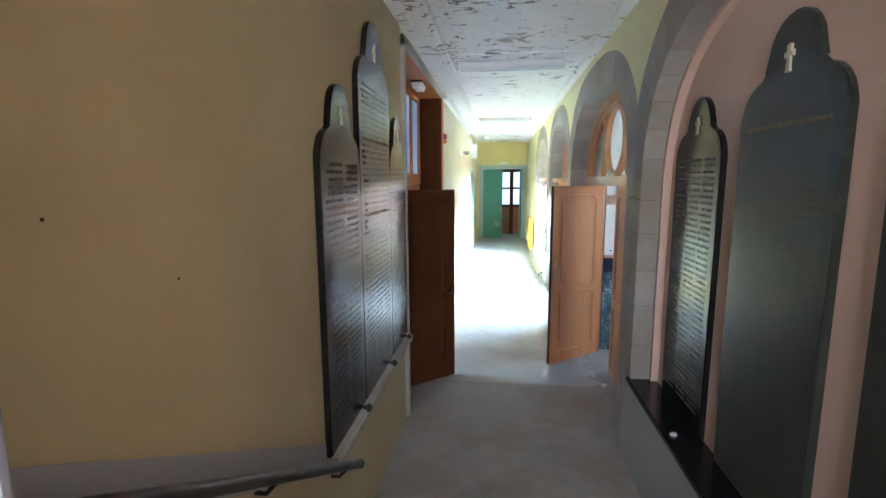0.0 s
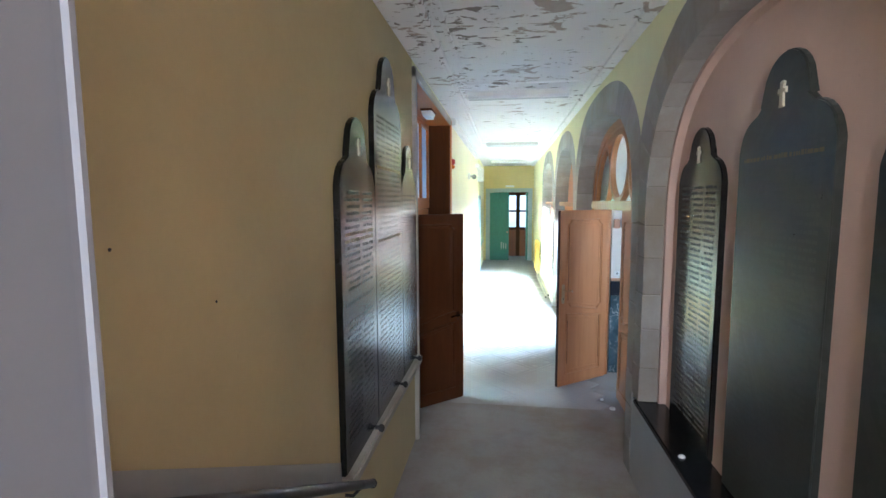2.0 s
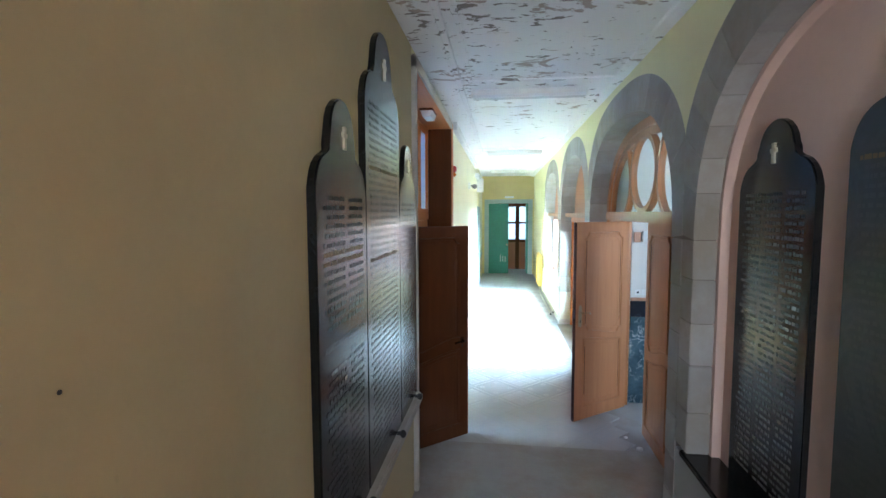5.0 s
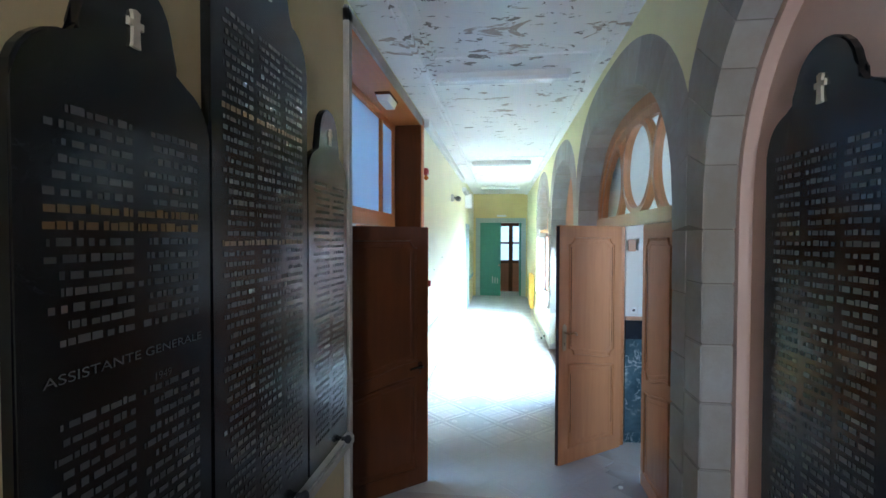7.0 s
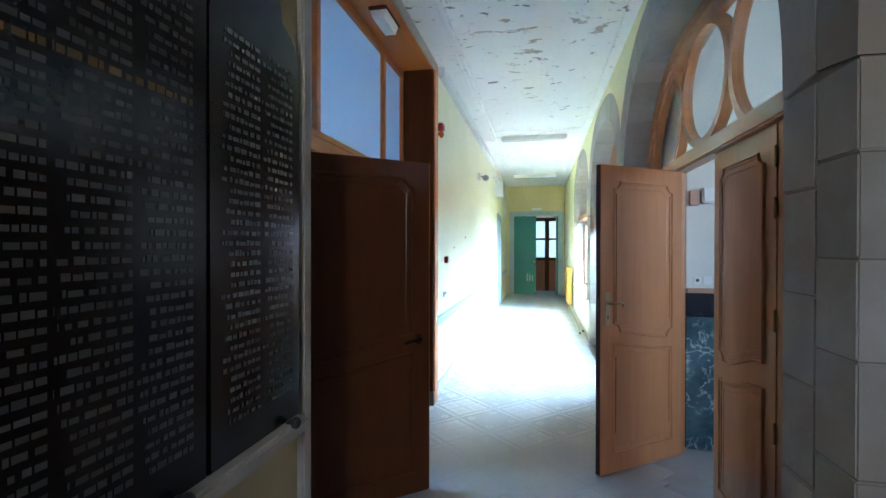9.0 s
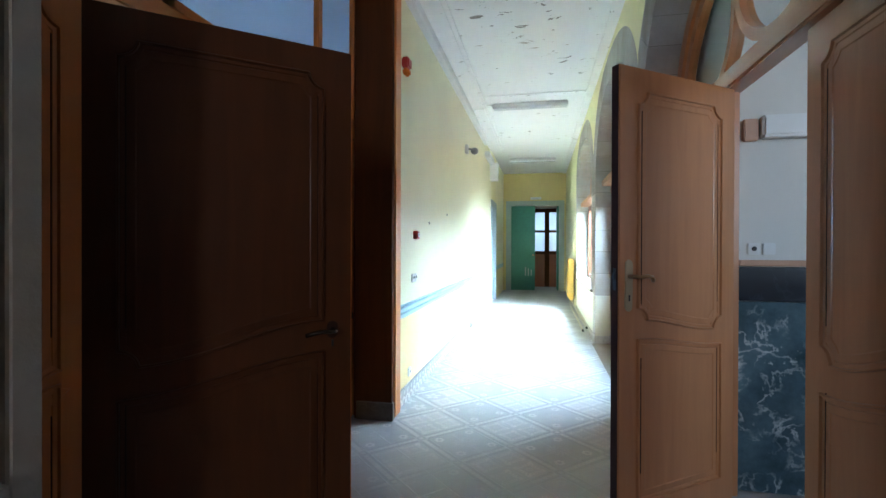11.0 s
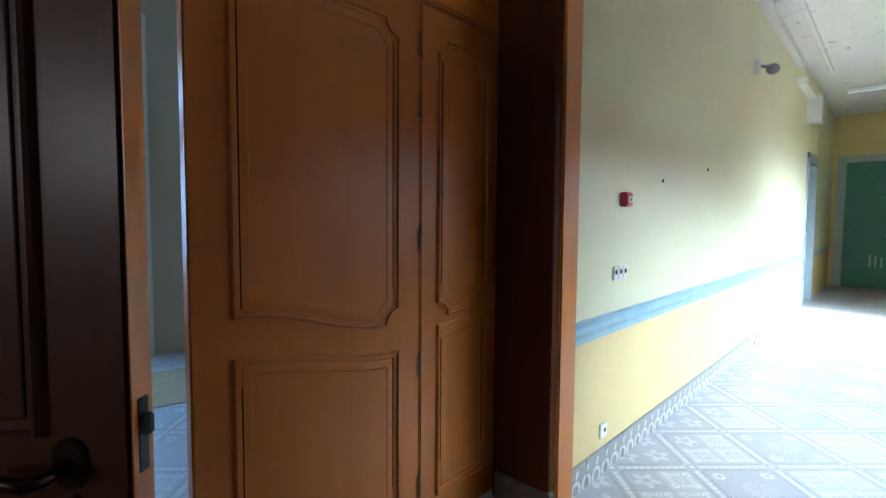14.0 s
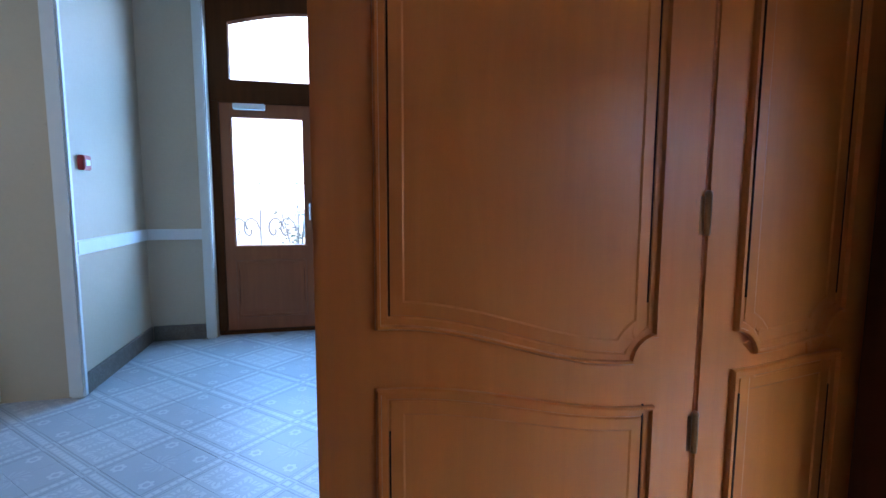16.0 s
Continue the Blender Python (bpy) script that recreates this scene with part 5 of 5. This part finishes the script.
# radiator and pipes
rd = thing("radiator", (0.88, 13.45, 0.14), "yellow painted column radiator against the corridor wall", "radiator")
for i in range(12):
    y = 13.08 + 0.075 * i
    part("column", box(0.835, 0.925, y, y + 0.055, 0.15, 1.0, 0.018), RADY, rd)
for z in (0.19, 0.95):
    part("header", tube([(0.88, 13.08, z), (0.88, 13.96, z)], 0.022), RADY, rd)
for x, z in ((0.86, 0.05), (0.91, 0.09)):
    pp = thing("heating_pipe", (x, 11.6, z), "cut-off pale heating pipe along the skirting", "pipe", "heating pipes")
    part("pipe", tube([(x, 10.2, z), (x, 12.95, z), (x, 13.06, z + 0.05), (x, 13.1, 0.19)], 0.013, 8), PIPE, pp, smooth=True)
    part("cap", tube([(x, 10.16, z), (x, 10.21, z)], 0.017, 8), IRON, pp)

# annex fittings
an = thing("wall_light", (1.6, 5.84, 1.85), "white box wall light on pale plaster", "lamp")
part("body", box(1.348, 1.72, 5.765, 5.84, 1.80, 1.91, 0.012), PLASTIC, an)
part("end", box(1.275, 1.345, 5.80, 5.84, 1.79, 1.90, 0.006), PINE, an, "tan base plate")
sk = thing("socket", (1.36, 5.84, 1.24), "pair of white sockets above the dado cap", "socket", "sockets")
for x in (1.335, 1.405):
    part("plate", box(x - 0.03, x + 0.03, 5.828, 5.84, 1.21, 1.27, 0.004), PLASTIC, sk)
part("hole", ball((1.335, 5.827, 1.24), 0.012, (1, 0.3, 1)), IRON, sk)
for x, y, s in ((1.08, 4.72, 0.03), (1.02, 4.95, 0.018), (0.99, 2.62, 0.02)):
    db = thing("debris", (x, y, 0.02), "crumb of white plaster debris", "debris", "plaster crumbs")
    zz = 0.66 if y < 3 else 0.0
    part("crumb", ball((x, y, zz + s * 0.5), s, (1, 0.8, 0.6)), WHITE, db)

# iron balustrade outside the terrace door
for k in range(3):
    y0 = 3.7 + 1.0 * k
    ir = thing("balustrade", (-7.2, y0 + 0.5, 0), "wrought iron terrace balustrade panel with scrolls, paled for outdoor glare", "railing", "balustrade panels")
    for z in (0.45, 1.42):
        part("bar", tube([(-7.2, y0, z), (-7.2, y0 + 1.0, z)], 0.010, 6), GREYIRON, ir)
    for y in (y0, y0 + 0.5):
        part("post", tube([(-7.2, y, -0.3), (-7.2, y, 1.42)], 0.010, 6), GREYIRON, ir)
    for c in (0.2, 0.36, 0.68, 0.84):
        sp = [(-7.2, y0 + c + (0.13 - 0.011 * i) * math.cos(i * 0.6), 0.78 + (0.2 - 0.016 * i) * math.sin(i * 0.6)) for i in range(12)]
        part("scroll", tube(sp, 0.010, 6), GREYIRON, ir)
solid("terrace", box(-7.6, -4.9, 1.5, 9.5, -0.3, -0.03), GROUND, "pale paved terrace outside", "pavement")

# thin flat tan sheet on the side room's floor, slightly turned
card = thing("tan_sheet", (-3.55, 6.1, 0), "flat tan sheet lying on the tiled floor", "cardboard", rz=-14)
part("sheet", box(-0.42, 0.42, -0.55, 0.55, 0.001, 0.006, 0.001), TANSHEET, card, local=True)

def shrub(base, label, seed, n=420):
    """Stems and a loose crown of small bent leaves."""
    ob = thing("shrub", base, label, "shrub")
    rr = random.Random(seed)
    stems, crown = bmesh.new(), bmesh.new()
    tips = []
    for k in range(9):
        a, out = rr.uniform(0, 2 * math.pi), rr.uniform(0.12, 0.42)
        hgt = rr.uniform(0.9, 1.45)
        line = [(base[0] + out * (q / 5) ** 1.4 * math.cos(a), base[1] + out * (q / 5) ** 1.4 * math.sin(a), base[2] + hgt * q / 5) for q in range(6)]
        join(stems, tube(line, 0.008, 5))
        tips += line[2:]
    for k in range(n):
        c = Vector(rr.choice(tips)) + Vector((rr.gauss(0, 0.10), rr.gauss(0, 0.10), rr.gauss(0, 0.09)))
        d = Vector((rr.uniform(-1, 1), rr.uniform(-1, 1), rr.uniform(-0.4, 0.8))).normalized()
        w = d.orthogonal().normalized() * rr.uniform(0.012, 0.022)
        ln = rr.uniform(0.05, 0.09)
        dip = Vector((0, 0, -0.012))
        v = [crown.verts.new(p) for p in (c, c + d * ln * 0.5 + w, c + d * ln + dip, c + d * ln * 0.5 - w)]
        crown.faces.new(v)
    part("stem", stems, GREYIRON, ob, "thin grey stems")
    part("crown", crown, LEAFY, ob, "pale green leaves")
    return ob


shrub((-8.3, 4.62, -0.3), "pale green sunlit shrub behind the terrace balustrade", 3)

# ---- skirting tiles ----
sb = thing("baseboard", (LW, 10, 0), "patterned grey and white skirting tiles", "baseboard", kind="structure")
bm = box(-0.006, 0.006, -0.098, 0.098, 0, 0.13, 0.002)
bm.normal_update()
sk_mesh = finish(bm, "skirting_tile", SKIRT)
for i in range(34):
    y = LO1 + 0.26 + 0.2 * i
    if y > 13.3:
        break
    if abs(y - 10.2) < 0.1:
        continue
    o = new("skirting_tile", sk_mesh)
    o.parent = sb
    o.location = (0.006, y - 10, 0)

# ---- floor tiles, laid on the diagonal: fields of four tiles between narrow bands ----
TILE, BAND = 0.1695, 0.0700
PITCH = 2 * TILE + BAND
U0, V0, GAP = 4.790, 5.077, 0.0002


def tile_mesh(kind, lx, ly):
    me = bpy.data.meshes.new("tile_" + kind)
    hx, hy = lx / 2 - GAP, ly / 2 - GAP
    e = 0.0004
    vs = [(-hx, -hy, -0.014), (hx, -hy, -0.014), (hx, hy, -0.014), (-hx, hy, -0.014), (-hx, -hy, -e), (hx, -hy, -e), (hx, hy, -e), (-hx, hy, -e),
          (-hx + e, -hy + e, 0), (hx - e, -hy + e, 0), (hx - e, hy - e, 0), (-hx + e, hy - e, 0)]
    fs = [(8, 9, 10, 11)] + [(a, (a + 1) % 4, 4 + (a + 1) % 4, 4 + a) for a in range(4)] + [(4 + a, 4 + (a + 1) % 4, 8 + (a + 1) % 4, 8 + a) for a in range(4)]
    me.from_pydata(vs, [], fs)
    uv = me.uv_layers.new(name="UVMap")
    for lp in me.loops:
        v = me.vertices[lp.vertex_index].co
        uv.data[lp.index].uv = (v.x / lx + 0.5, v.y / ly + 0.5)
    me.materials.append(TILES[kind])
    return me


SIZES = {"ring": (TILE, TILE), "wreath": (TILE, TILE), "edge": (TILE, TILE), "chain": (TILE, BAND), "cross": (BAND, BAND)}
TM = {k: tile_mesh(k, *SIZES[k]) for k in TILES}
FLOOR = bpy.data.objects["floor"]
ROOMF = bpy.data.objects["floor_room"]
rnd = random.Random(5)
rest = {k: ([], [], []) for k in TILES}
count = {"floor": 0, "floor_room": 0}
for i in range(-18, 24):
    for j in range(-14, 30):
        u, v = U0 + i * PITCH, V0 + j * PITCH
        q0, q1 = (BAND + TILE) / 2, BAND / 2 + 1.5 * TILE
        field = "ring" if (i + j) % 2 == 0 else "wreath"
        cell = [("cross", 0, 0, 0), ("chain", q0, 0, 0), ("chain", q1, 0, 0), ("chain", 0, q0, 90), ("chain", 0, q1, 90)]
        cell += [(field, q0, q0, 0), (field, q1, q0, 90), (field, q1, q1, 180), (field, q0, q1, 270)]
        for kind, du, dv, turn in cell:
            x, y = (u + du - v - dv) / math.sqrt(2), (u + du + v + dv) / math.sqrt(2)
            corridor = -1.17 < x < 1.0 and 4.5 < y < 18.2
            room = -4.66 < x <= -1.17 and 2.1 < y < 8.9
            if not (corridor or room):
                continue
            if corridor and -1.0 < x < -0.52 and y > 6.4 and kind in ("ring", "wreath"):
                kind = "edge"
            dz = rnd.uniform(-0.0006, 0.0)
            owner = FLOOR if corridor else ROOMF
            near = (6.2 < y < 8.9 and -0.9 < x < 0.9) if corridor else (3.6 < y < 5.4)
            m = pose(x, y, dz, 0, 0, 45 + turn)
            if near and count[owner.name] < 300:
                o = new("tile", TM[kind])
                o.parent = owner
                o.matrix_basis = m
                count[owner.name] += 1
                continue
            vs, fs, uvs = rest[kind]
            n0 = len(vs)
            vs += [tuple(m @ w.co) for w in TM[kind].vertices]
            for p in TM[kind].polygons:
                fs.append(tuple(n0 + k for k in p.vertices))
                uvs += [tuple(TM[kind].uv_layers[0].data[k].uv) for k in p.loop_indices]
for kind, (vs, fs, uvs) in rest.items():
    me = bpy.data.meshes.new("tiles_far_" + kind)
    me.from_pydata(vs, [], fs)
    uv = me.uv_layers.new(name="UVMap")
    for k, p in enumerate(uvs):
        uv.data[k].uv = p
    me.materials.append(TILES[kind])
    tagged(new("floor_tiles", me), "worn grey patterned cement tiles laid diagonally", "floor tiles", kind="stuff")
